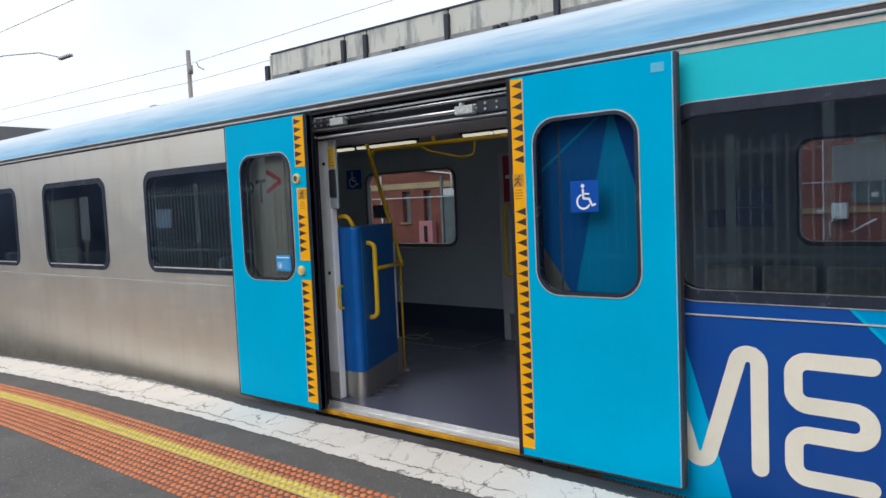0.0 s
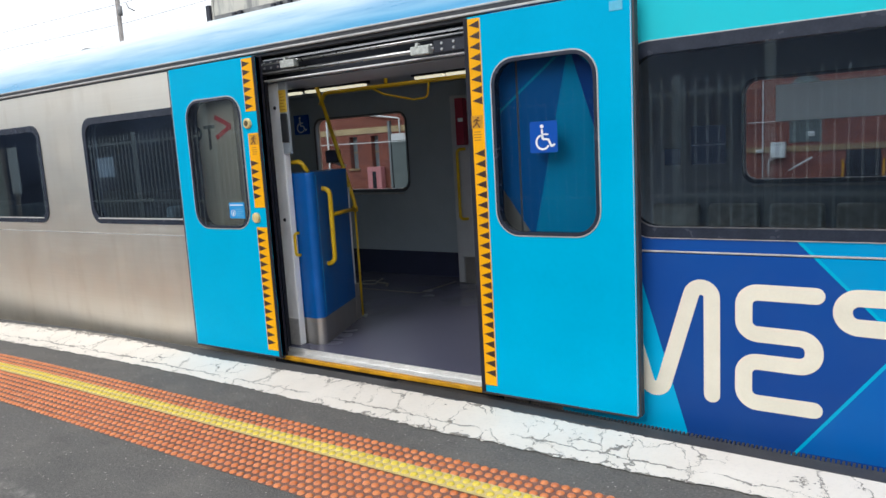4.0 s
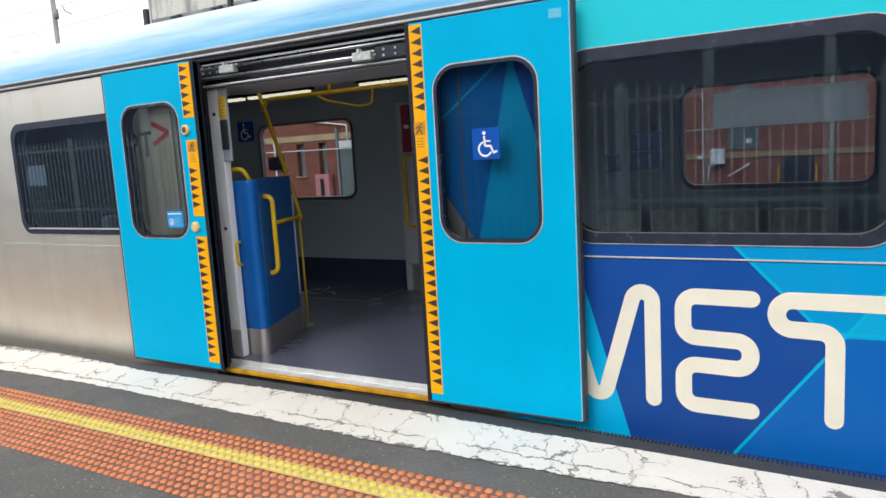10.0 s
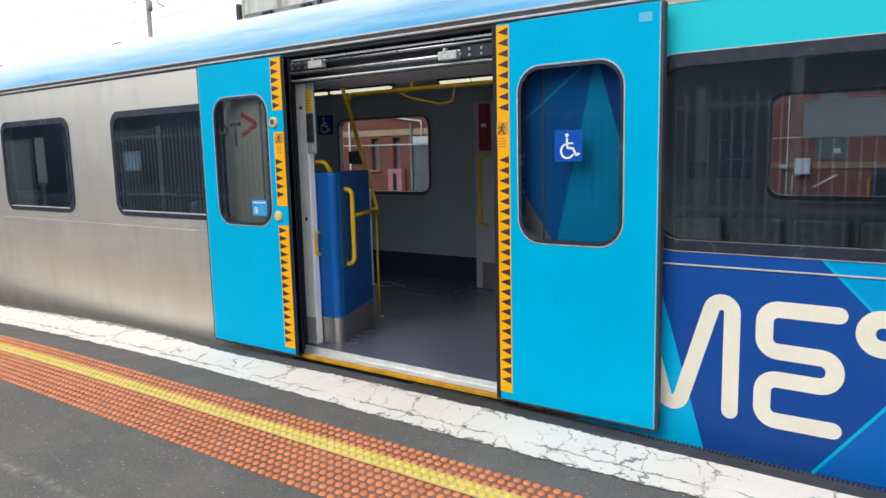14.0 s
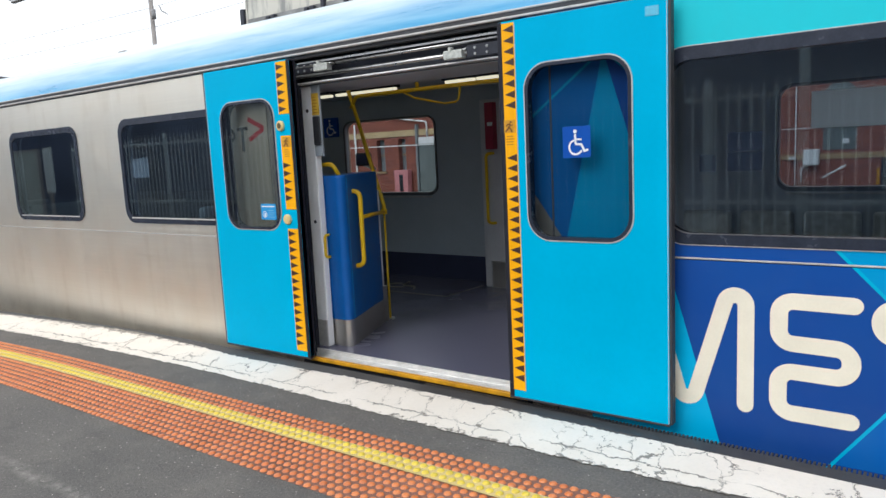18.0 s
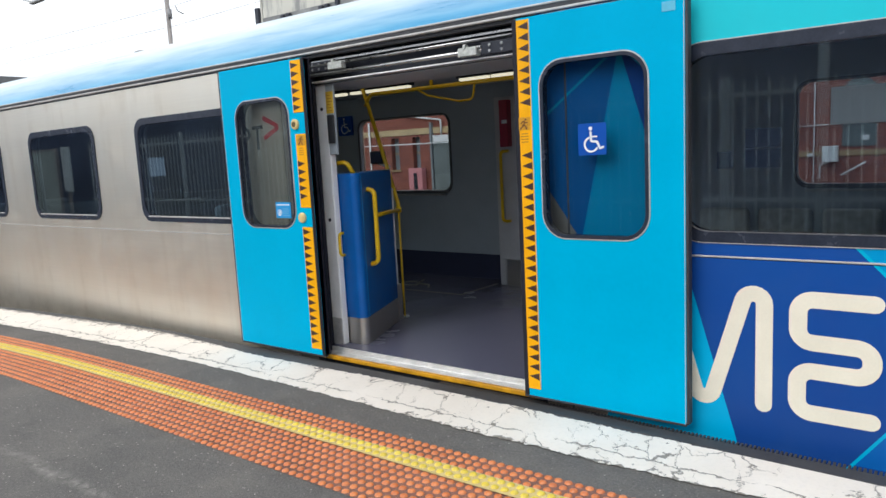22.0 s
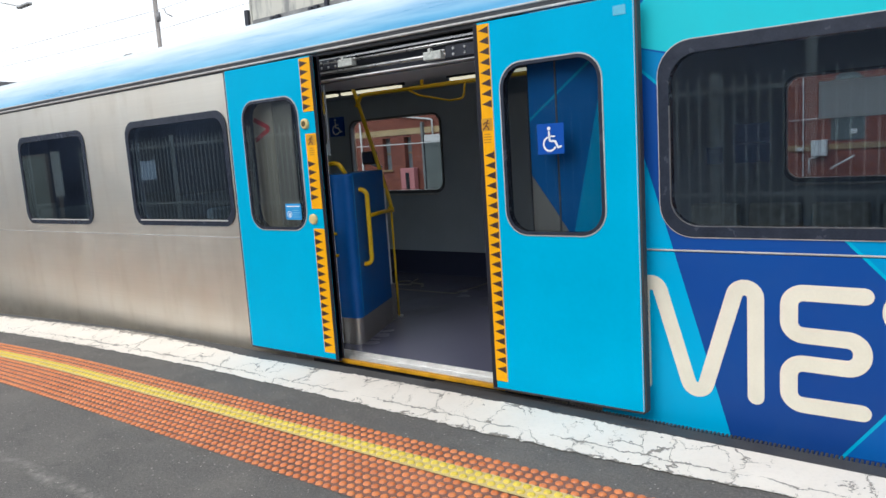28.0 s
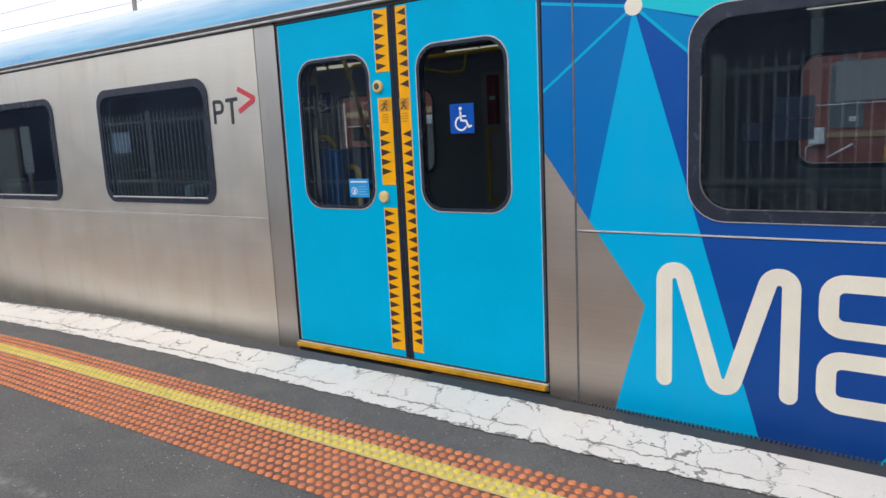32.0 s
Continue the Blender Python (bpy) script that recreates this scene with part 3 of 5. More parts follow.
def tube(points, r, radii=0.0, n=10, corner=8):
    """A round bar along a polyline, with its corners rounded."""
    pts = fillet(points, radii, corner)
    bm = bmesh.new()
    rings, side = [], None
    for i, p in enumerate(pts):
        d = (pts[min(i + 1, len(pts) - 1)] - pts[max(i - 1, 0)]).normalized()
        if side is None:
            side = d.orthogonal().normalized()
        side = (side - d * side.dot(d)).normalized()
        up = d.cross(side)
        rings.append([bm.verts.new(p + (side * math.cos(2 * math.pi * k / n) + up * math.sin(2 * math.pi * k / n)) * r) for k in range(n)])
    for a, b in zip(rings, rings[1:]):
        for k in range(n):
            bm.faces.new((a[k], a[(k + 1) % n], b[(k + 1) % n], b[k]))
    bm.faces.new(rings[0])
    bm.faces.new(rings[-1])
    return bm


def ribbon(points, width, radii, y0, y1, cap=True, corner=10):
    """A flat stroke of even width in the x-z plane, with round ends."""
    pts = fillet([(x, 0, z) for x, z in points], radii, corner)
    h = width / 2
    left, right = [], []
    for i, p in enumerate(pts):
        d = (pts[min(i + 1, len(pts) - 1)] - pts[max(i - 1, 0)]).normalized()
        n = Vector((-d.z, 0, d.x))
        left.append(p + n * h)
        right.append(p - n * h)
    bm = bmesh.new()
    lv, rv = [[bm.verts.new((p.x, y0, p.z)) for p in side] for side in (left, right)]
    for i in range(len(pts) - 1):
        bm.faces.new((lv[i], lv[i + 1], rv[i + 1], rv[i]))
    if cap:
        for p, q, a, b in ((pts[0], pts[1], lv[0], rv[0]), (pts[-1], pts[-2], rv[-1], lv[-1])):
            d = (p - q).normalized()
            n = Vector((-d.z, 0, d.x))
            arc = [bm.verts.new((p.x + h * (n.x * math.cos(t) + d.x * math.sin(t)), y0, p.z + h * (n.z * math.cos(t) + d.z * math.sin(t)))) for t in [math.pi * k / 8 for k in range(1, 8)]]
            ends = [b, a] if (Vector((b.co.x, 0, b.co.z)) - (p + n * h)).length < 1e-4 else [a, b]
            bm.faces.new([ends[0], *arc, ends[1]])
    made = bmesh.ops.extrude_face_region(bm, geom=list(bm.faces))
    bmesh.ops.translate(bm, verts=[g for g in made["geom"] if isinstance(g, bmesh.types.BMVert)], vec=(0, y1 - y0, 0))
    return bm


def disc(cx, cz, r, y0, y1, n=24, rim=0.0):
    """A round button facing -y, from its face y0 to its back y1."""
    bm = bmesh.new()
    rings = []
    for rr, y in ((r - rim, y0), (r, y0 + rim), (r, y1)):
        rings.append([bm.verts.new((cx + rr * math.cos(2 * math.pi * k / n), y, cz + rr * math.sin(2 * math.pi * k / n))) for k in range(n)])
    bm.faces.new(rings[0])
    for a, b in zip(rings, rings[1:]):
        for k in range(n):
            bm.faces.new((a[k], a[(k + 1) % n], b[(k + 1) % n], b[k]))
    return bm


def extrude_profile(profile, x0, x1, steps=1):
    """A strip swept along x from a profile of (y, z)."""
    bm = bmesh.new()
    rows = [[bm.verts.new((x0 + (x1 - x0) * s / steps, y, z)) for y, z in profile] for s in range(steps + 1)]
    for a, b in zip(rows, rows[1:]):
        for i in range(len(profile) - 1):
            bm.faces.new((a[i], b[i], b[i + 1], a[i + 1]))
    return bm


def wheelchair(parent, cx, cz, s, y0, material):
    """The access pictogram in strokes, s metres high."""
    y1 = y0 + 0.002
    def at(u, v):
        return (cx + (u - 0.5) * s, cz + (v - 0.5) * s)
    part("pictogram_head", disc(*at(0.42, 0.9), 0.075 * s, y0, y1, 16), material, parent)
    part("pictogram_body", ribbon([at(0.42, 0.76), at(0.44, 0.42), at(0.68, 0.4), at(0.8, 0.14), at(0.92, 0.19)], 0.085 * s, [0.03 * s, 0.04 * s, 0.02 * s], y0, y1), material, parent)
    part("pictogram_arm", ribbon([at(0.44, 0.6), at(0.66, 0.59)], 0.065 * s, 0, y0, y1), material, parent)
    arc = [at(0.44 + 0.27 * math.cos(a), 0.3 + 0.27 * math.sin(a)) for a in [radians(112 + 215 * k / 16) for k in range(17)]]
    part("pictogram_wheel", ribbon(arc, 0.075 * s, 0, y0, y1), material, parent)


# ---- carriage ----
X_BACK, X_FRONT = -15.0, 7.0
FLOOR_Z, FAR_Y = 0.07, 2.86
carriage = thing("train_carriage", "stainless commuter train carriage with blue shard livery at a platform", "train")

W2 = (-3.201, -1.736, 0.99, 1.908)
W1 = (-5.37, -3.95, 0.986, 1.904)
W0 = (-7.55, -6.11, 0.986, 1.902)
WX = (-9.75, -8.31, 0.986, 1.902)
W3 = (1.709, 3.203, 0.979, 1.928)
LEFT_WINDOWS = (W2, W1, W0, WX)


def rect(x0, x1, z0, z1):
    return [(x0, z0), (x1, z0), (x1, z1), (x0, z1)]


part("side_panel", plate(rect(X_BACK, -1.188, 0.9, 2.2), [rrect(*w, 0.13) for w in LEFT_WINDOWS], 0.0, 0.03), STEEL, carriage, "bare brushed stainless side")
part("side_panel", plate(rect(X_BACK, -1.188, -0.45, 0.896), [], 0.0, 0.03), STEEL, carriage, "bare brushed stainless side")
part("side_panel", plate(rect(1.144, X_FRONT, 0.9, 2.2), [rrect(*W3, 0.16)], 0.0, 0.03), LIVERY, carriage, "printed blue shard livery")
part("side_panel", plate(rect(1.144, X_FRONT, -0.45, 0.896), [], 0.0, 0.03), LIVERY, carriage, "printed blue shard livery")
part("door_pillar", plate(rect(-1.185, -0.987, -0.45, 2.2), [], 0.004, 0.06), STEEL_UP, carriage, "stainless pillar beside the doorway")
part("door_pillar", plate(rect(0.967, 1.133, -0.45, 2.2), [], 0.004, 0.06), LIVERY, carriage, "pillar beside the doorway")
part("door_header", plate(rect(-0.987, 0.967, 2.178, 2.2), [], 0.008, 0.06), BLACK_RUBBER, carriage)
part("sill_apron", plate(rect(-0.987, 0.967, -0.45, 0.005), [], 0.004, 0.06), DARK_METAL, carriage)
part("waist_moulding", box(1.146, X_FRONT, -0.004, 0.002, 0.9, 0.909, 0.002), TRIM_GREY, carriage)
part("waist_moulding", box(X_BACK, -1.189, -0.003, 0.002, 0.893, 0.9), TRIM_GREY, carriage)
part("pillar_strip", box(1.1335, 1.1435, -0.003, 0.004, -0.4, 2.2), BEAD_GREY, carriage)
part("gutter", box(X_BACK, X_FRONT, -0.022, 0.03, 2.2, 2.214, 0.004), TRIM_GREY, carriage)
part("cant_strip", box(1.0, X_FRONT, -0.004, -0.0003, 2.167, 2.194), SHROUD_TRIM, carriage, "grey beige strip under the gutter")
part("gutter_groove", box(X_BACK, X_FRONT, -0.012, 0.03, 2.214, 2.238), BLACK_RUBBER, carriage)
part("gutter", box(X_BACK, X_FRONT, -0.018, 0.03, 2.238, 2.25, 0.004), TRIM_GREY, carriage)
# Dark strip standing in for the line of shade below the gutter.
part("shadow_line", box(X_BACK, -0.987, -0.005, 0.004, 2.186, 2.197), DARK_METAL, carriage)

ROOF = [(0.012, 2.25)]
for k in range(1, 15):
    a = radians(180 - 6 - 72 * k / 14)
    ROOF.append((0.48 + 0.468 * math.cos(a), 2.135 + 0.468 * math.sin(a)))
for k in range(1, 9):
    ROOF.append((0.58 + 0.87 * k / 8, ROOF[14][1] + 0.1 * math.sin(math.pi / 2 * k / 8)))
ROOF += [(2.9 - y, z) for y, z in reversed(ROOF[:-1])]
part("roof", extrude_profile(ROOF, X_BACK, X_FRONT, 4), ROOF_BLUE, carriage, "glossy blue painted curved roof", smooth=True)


def side_window(w, r, rim, parent, pane_mat, bead):
    """A rounded window: black gasket with a thin bright lip and a tinted pane."""
    x0, x1, z0, z1 = w
    frame_ob = part("window_frame", plate(rrect(x0 - 0.004, x1 + 0.004, z0 - 0.004, z1 + 0.004, r + 0.004), [rrect(x0 + rim, x1 - rim, z0 + rim, z1 - rim * 1.15, r - rim * 0.4)], -0.008, 0.05), FRAME_BLACK, parent)
    if bead:
        part("window_lip", plate(rrect(x0 - 0.009, x1 + 0.009, z0 - 0.009, z1 + 0.009, r + 0.009), [rrect(x0 - 0.003, x1 + 0.003, z0 - 0.003, z1 + 0.003, r + 0.003)], -0.006, 0.0), TRIM_GREY, frame_ob)
    ri = r - rim * 0.4
    if bead:
        part("pane_bead", ribbon([(x0 + rim, z1 - rim - 0.25), (x0 + rim, z0 + rim), (x1 - rim, z0 + rim), (x1 - rim, z1 - rim - 0.25)], 0.005, [ri, ri], -0.0105, -0.002, False), BEAD_GREY, frame_ob)
    else:
        part("pane_bead", box(x0 + rim + 0.05, x1 - rim - 0.05, -0.012, -0.002, z0 + rim - 0.009, z0 + rim + 0.003, 0.003), TRIM_GREY, frame_ob, "bright bead along the foot of the pane")
    part("pane", plate(rrect(x0 + rim - 0.005, x1 - rim + 0.005, z0 + rim - 0.005, z1 - rim * 1.15 + 0.005, ri), [], -0.003, -0.002), pane_mat, frame_ob)


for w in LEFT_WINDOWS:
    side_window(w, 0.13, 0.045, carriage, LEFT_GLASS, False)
side_window(W3, 0.16, 0.05, carriage, GLASS, True)

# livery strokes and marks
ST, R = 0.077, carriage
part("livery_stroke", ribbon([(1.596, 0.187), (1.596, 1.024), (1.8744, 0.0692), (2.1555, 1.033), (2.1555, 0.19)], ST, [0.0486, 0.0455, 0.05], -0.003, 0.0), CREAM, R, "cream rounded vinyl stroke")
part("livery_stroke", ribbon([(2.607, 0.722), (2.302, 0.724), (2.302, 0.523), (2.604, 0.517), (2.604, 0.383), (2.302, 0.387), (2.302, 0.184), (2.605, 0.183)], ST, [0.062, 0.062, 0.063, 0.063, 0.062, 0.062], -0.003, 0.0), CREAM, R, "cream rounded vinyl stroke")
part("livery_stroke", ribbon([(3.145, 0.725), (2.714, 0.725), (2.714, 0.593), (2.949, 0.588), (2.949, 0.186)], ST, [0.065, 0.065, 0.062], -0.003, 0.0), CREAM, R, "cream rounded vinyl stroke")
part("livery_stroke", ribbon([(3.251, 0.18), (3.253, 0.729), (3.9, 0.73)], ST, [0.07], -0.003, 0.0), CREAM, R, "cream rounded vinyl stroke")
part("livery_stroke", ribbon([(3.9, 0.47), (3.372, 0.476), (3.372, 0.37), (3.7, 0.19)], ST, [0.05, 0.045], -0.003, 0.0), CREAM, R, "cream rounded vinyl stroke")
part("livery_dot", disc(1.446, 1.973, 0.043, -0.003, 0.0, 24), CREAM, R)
part("mark_stroke", ribbon([(-1.668, 1.572), (-1.668, 1.728), (-1.575, 1.726), (-1.575, 1.652), (-1.668, 1.65)], 0.026, [0.004, 0.036, 0.036], -0.003, 0.0, False), LOGO_GREY, R, "dark grey vinyl mark")
part("mark_stroke", ribbon([(-1.535, 1.731), (-1.41, 1.735)], 0.026, 0, -0.003, 0.0, False), LOGO_GREY, R, "dark grey vinyl mark")
part("mark_stroke", ribbon([(-1.473, 1.731), (-1.475, 1.565)], 0.027, 0, -0.0032, 0.0, False), LOGO_GREY, R, "dark grey vinyl mark")
part("mark_arrow", plate([(-1.405, 1.787), (-1.265, 1.725), (-1.405, 1.663), (-1.391, 1.632), (-1.226, 1.706), (-1.226, 1.744), (-1.391, 1.818)], [], -0.003, -0.0002), LOGO_RED, R, "coral red vinyl arrow")

# doorway: sill, threshold, header gear
part("yellow_sill", box(-0.97, 0.955, -0.034, -0.004, 0.01, 0.037, 0.004), SILL_AMBER, carriage, "yellow painted step edge")
part("threshold", box(-0.98, 0.96, -0.0035, 0.064, 0.0, 0.034, 0.003), FLASHING, carriage, "ribbed aluminium threshold")
for k in range(3):
    part("threshold_rib", box(-0.98, 0.96, -0.003 + k * 0.026, 0.009 + k * 0.026, 0.033, 0.042, 0.002), ALU, carriage)
part("threshold_edge", box(-0.98, 0.96, 0.064, 0.078, 0.0, 0.074, 0.003), ALU, carriage)
part("header_back", box(-0.98, 0.965, 0.13, 0.16, 2.01, 2.2), DARK_METAL, carriage)
part("header_beam", box(-0.98, 0.965, 0.062, 0.129, 2.01, 2.022, 0.003), ALU, carriage)
part("header_soffit", box(-1.1, 1.1, 0.161, 0.68, 2.005, 2.018, 0.003), CEILING, carriage, "pale grey panel under the door gear")
part("soffit_end", box(-1.1, 1.1, 0.66, 0.68, 2.019, 2.16), POST_GREY, carriage)
for y, z, r in ((0.06, 2.125, 0.012), (0.045, 2.06, 0.014), (0.09, 2.16, 0.01)):
    part("header_rail", tube([(-0.9, y, z), (0.94, y, z)], r), RAIL_STEEL, carriage, smooth=True)
part("header_lip", box(-0.97, 0.955, 0.066, 0.082, 2.148, 2.16), RAIL_STEEL, carriage)
for x in (-0.992, 1.0):
    part("door_jamb", box(x - 0.017, x + 0.017, 0.062, 0.136, 0.05, 2.17, 0.006), SEAL_BLACK, carriage, "black rubber door seal")

for xa, xb, ya, yb in ((-1.0, -0.9, 0.061, 0.092), (-0.986, -0.981, 0.008, 0.0605), (0.972, 1.0, 0.061, 0.092), (0.961, 0.966, 0.008, 0.0605)):
    part("seal_strip", box(xa, xb, ya, yb, 0.03, 2.17), SEAL_BLACK, carriage, "black rubber door seal")

# ---- door leaves ----
LZ0, LZ1 = 0.052, 2.172


def leaf(x0, x1, win, strip, flip):
    """A sliding door leaf in its closed place: painted panel, pane, warning strip and edge seals."""
    mid = 1 if not flip else -1
    panel = part("door_leaf", plate(rrect(x0, x1, LZ0, LZ1, 0.012, 2), [rrect(*win, 0.13)], 0.0, 0.036), DOOR_CYAN, carriage, "bright cyan painted sliding door leaf")
    part("leaf_back", plate(rrect(x0 + 0.01, x1 - 0.01, LZ0 + 0.01, LZ1 - 0.01, 0.012, 2), [rrect(win[0] - 0.01, win[1] + 0.01, win[2] - 0.01, win[3] + 0.01, 0.14)], 0.037, 0.05), POST_GREY, panel)
    wx0, wx1, wz0, wz1 = win
    part("pane_reveal", plate(rrect(wx0 - 0.02, wx1 + 0.02, wz0 - 0.02, wz1 + 0.02, 0.14), [rrect(wx0 + (0.045 if flip else 0.01), wx1 - 0.01, wz0 + 0.01, wz1 - 0.01, 0.12)], 0.0502, 0.054), FRAME_BLACK, panel, "dark inner frame behind the pane")
    part("pane_frame", plate(rrect(wx0 - 0.004, wx1 + 0.004, wz0 - 0.004, wz1 + 0.004, 0.134), [rrect(wx0 + 0.014, wx1 - 0.014, wz0 + 0.014, wz1 - 0.014, 0.118)], -0.006, 0.04), FRAME_BLACK, panel)
    part("pane_lip", plate(rrect(wx0 - 0.011, wx1 + 0.011, wz0 - 0.011, wz1 + 0.011, 0.141), [rrect(wx0 - 0.003, wx1 + 0.003, wz0 - 0.003, wz1 + 0.003, 0.133)], -0.004, 0.0), TRIM_GREY, panel)
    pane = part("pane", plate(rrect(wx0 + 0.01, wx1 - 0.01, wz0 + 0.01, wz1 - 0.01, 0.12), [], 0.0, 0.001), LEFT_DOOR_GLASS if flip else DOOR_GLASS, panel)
    outer, inner = (x0, x1) if flip else (x1, x0)
    part("edge_trim", box(min(outer, outer + mid * 0.014), max(outer, outer + mid * 0.014), 0.0, 0.05, LZ0, LZ1, 0.003), BLACK_RUBBER, panel)
    part("nose_seal", box(min(inner, inner + mid * 0.03), max(inner, inner + mid * 0.03), -0.005, 0.06, LZ0, LZ1, 0.006), SEAL_BLACK, panel, "black rubber leading edge")
    part("bottom_trim", box(x0, x1, -0.003, 0.03, LZ0 - 0.01, LZ0 + 0.002, 0.002), BLACK_RUBBER, panel)
    part("edge_line", box(*sorted((outer - mid * 0.003, outer - mid * 0.006)), -0.001, 0.0, LZ0, LZ1), TRIM_GREY, panel)
    gaps = [(LZ0 + 0.045, LZ1 - 0.01)] if not flip else [(LZ0 + 0.045, 0.995), (1.135, 1.655), (1.805, LZ1 - 0.01)]
    tri = bpy.data.meshes.new("warning_triangle")
    base_x, tip_x = (strip[1] - 0.004, strip[0] + 0.022) if not flip else (strip[0] + 0.004, strip[1] - 0.022)
    h = 0.021
    tri.from_pydata([(base_x, -0.0045, -h), (base_x, -0.0045, h), (tip_x, -0.0045, 0), (base_x, -0.002, -h), (base_x, -0.002, h), (tip_x, -0.002, 0)], [],
                    [(0, 1, 2), (3, 5, 4), (0, 3, 4, 1), (1, 4, 5, 2), (2, 5, 3, 0)])
    sign_z = (1.49, 1.655)
    for z0, z1 in gaps:
        part("warning_strip", box(strip[0], strip[1], -0.003, 0.0, z0, z1), YELLOW, panel, "yellow warning strip")
        part("strip_line", box(*sorted((base_x + mid * 0.004, base_x + mid * 0.008)), -0.0028, 0.0, z0, z1), TRIM_GREY, panel)
        z = z1 - 0.035
        while z > z0 + 0.03:
            if not (sign_z[0] - 0.02 < z < sign_z[1] + 0.015):
                shared("warning_triangle", tri, BROWN_BLACK, panel, pose(0, 0, z))
            z -= 0.0575
    cx = (strip[0] + strip[1]) / 2
    part("warning_sign", box(strip[0] + 0.008, strip[1] - 0.008, -0.0045, -0.002, 1.575, 1.645), worn("sign_amber", (0.62, 0.3, 0.01), 0.5, 0, 0.2, 30), panel)
    part("warning_frame", box(cx + 0.018, cx + 0.021, -0.0052, -0.004, 1.583, 1.637), SIGN_TEXT, panel)
    for pts, w in (([(-0.024, 0.583), (-0.008, 0.597), (0.001, 0.613)], 0.009), ([(0.014, 0.581), (0.008, 0.596), (-0.002, 0.605)], 0.008), ([(-0.02, 0.612), (-0.008, 0.622), (0.006, 0.619)], 0.007), ([(0.0, 0.625), (0.012, 0.613), (0.02, 0.617)], 0.006)):
        part("warning_figure", ribbon([(cx + x, 1 + z) for x, z in pts], w, [0.004], -0.006, -0.004), FIGURE_BROWN, panel)
    part("warning_figure", disc(cx + 0.009, 1.632, 0.0065, -0.006, -0.004, 10), FIGURE_BROWN, panel)
    for k, half in enumerate((0.02, 0.026, 0.024, 0.022)):
        part("text_bar", box(cx - half, cx + half, -0.0042, -0.002, 1.553 - k * 0.015, 1.558 - k * 0.015), SIGN_TEXT, panel)
    return panel


left_leaf = leaf(-0.96, 0.0, (-0.793, -0.199, 0.988, 1.921), (-0.134, -0.032), True)
right_leaf = leaf(0.003, 0.943, (0.168, 0.758, 0.988, 1.925), (0.018, 0.108), False)
for z in (1.724, 1.063):
    rim = part("door_button", disc(-0.126, z, 0.036, -0.02, 0.0, 24, 0.006), BUTTON, left_leaf, "cream round push button", smooth=False)
    part("button_face", disc(-0.126, z, 0.02, -0.023, -0.018, 20, 0.002), BUTTON_DARK if z > 1.5 else BUTTON, rim)
st = part("instruction_sticker", box(-0.41, -0.247, -0.004, -0.0015, 1.057, 1.173), STICKER_BLUE, left_leaf, "light blue instruction sticker")
part("sticker_bar", box(-0.398, -0.26, -0.006, -0.0035, 1.15, 1.158), SIGN_WHITE, st)
part("sticker_ring", ribbon([(-0.369 + 0.022 * math.cos(a), 1.096 + 0.022 * math.sin(a)) for a in [2 * math.pi * k / 20 for k in range(21)]], 0.004, 0, -0.006, -0.0035, False), SIGN_WHITE, st)
part("sticker_mark", ribbon([(-0.369, 1.084), (-0.366, 1.102)], 0.012, 0, -0.006, -0.0035), SIGN_WHITE, st)
for k in range(4):
    part("sticker_bar", box(-0.335, -0.262 - 0.012 * (k % 2), -0.006, -0.0035, 1.075 + k * 0.016, 1.078 + k * 0.016), PALE_PATCH, st)
sign = part("access_sign", box(0.385, 0.543, -0.006, -0.0015, 1.424, 1.587, 0.001), SIGN_BLUE, right_leaf, "blue access sign")
wheelchair(sign, 0.468, 1.506, 0.136, -0.009, SIGN_WHITE)
for leaf_ob, xa, xb, xc, dy in ((left_leaf, -0.2, 0.1, 0.108, 0.15), (right_leaf, -0.29, 0.06, -0.44, 0.13)):
    up = 0.05 if leaf_ob is left_leaf else 0.0
    hanger = part("hanger_plate", box(xa, xb, dy, dy + 0.012, 2.03 + up, 2.1 + up, 0.003), DARK_METAL, leaf_ob, "black bolted door hanger")
    for k in range(4):
        for z in (2.048, 2.082):
            part("bolt", disc(xa + 0.06 + k * (xb - xa - 0.1) / 3, z + up, 0.009, dy - 0.006, dy, 10, 0.002), RAIL_STEEL, hanger)
    part("hanger_block", box(xc, xc + 0.135, dy - 0.03, dy + 0.02, 2.03 + up, 2.082 + up, 0.006), GEAR_PALE, hanger, "pale metal hanger block")
    part("hanger_pin", box(xc + 0.04, xc + 0.06, dy - 0.034, dy, 2.07 + up, 2.1 + up, 0.004), GEAR_PALE, hanger)
    part("hanger_lug", box(xc + 0.1, xc + 0.15, dy - 0.01, dy + 0.015, 2.07 + up, 2.085 + up, 0.004), RAIL_STEEL, hanger)
part("pale_label", box(0.835, 0.9, -0.0025, 0.0, 2.085, 2.13), worn("faint_cyan_label", (0.1, 0.47, 0.66), 0.5, 0, 0.1, 30), right_leaf)


# ---- carriage interior ----
part("inner_wall", plate(rect(X_BACK, -1.002, FLOOR_Z, 2.16), [rrect(w[0] + 0.04, w[1] - 0.04, w[2] + 0.04, w[3] - 0.045, 0.1) for w in LEFT_WINDOWS], 0.075, 0.09), LINING, carriage, "grey wall lining")
part("inner_wall", plate(rect(1.002, X_FRONT, FLOOR_Z, 2.16), [rrect(W3[0] + 0.035, W3[1] - 0.035, W3[2] + 0.035, W3[3] - 0.045, 0.11)], 0.075, 0.09), LINING, carriage, "grey wall lining")
part("inner_floor", box(X_BACK, X_FRONT, 0.0782, FAR_Y, FLOOR_Z - 0.08, FLOOR_Z), FLOOR_VINYL, carriage, "dark speckled vinyl floor")
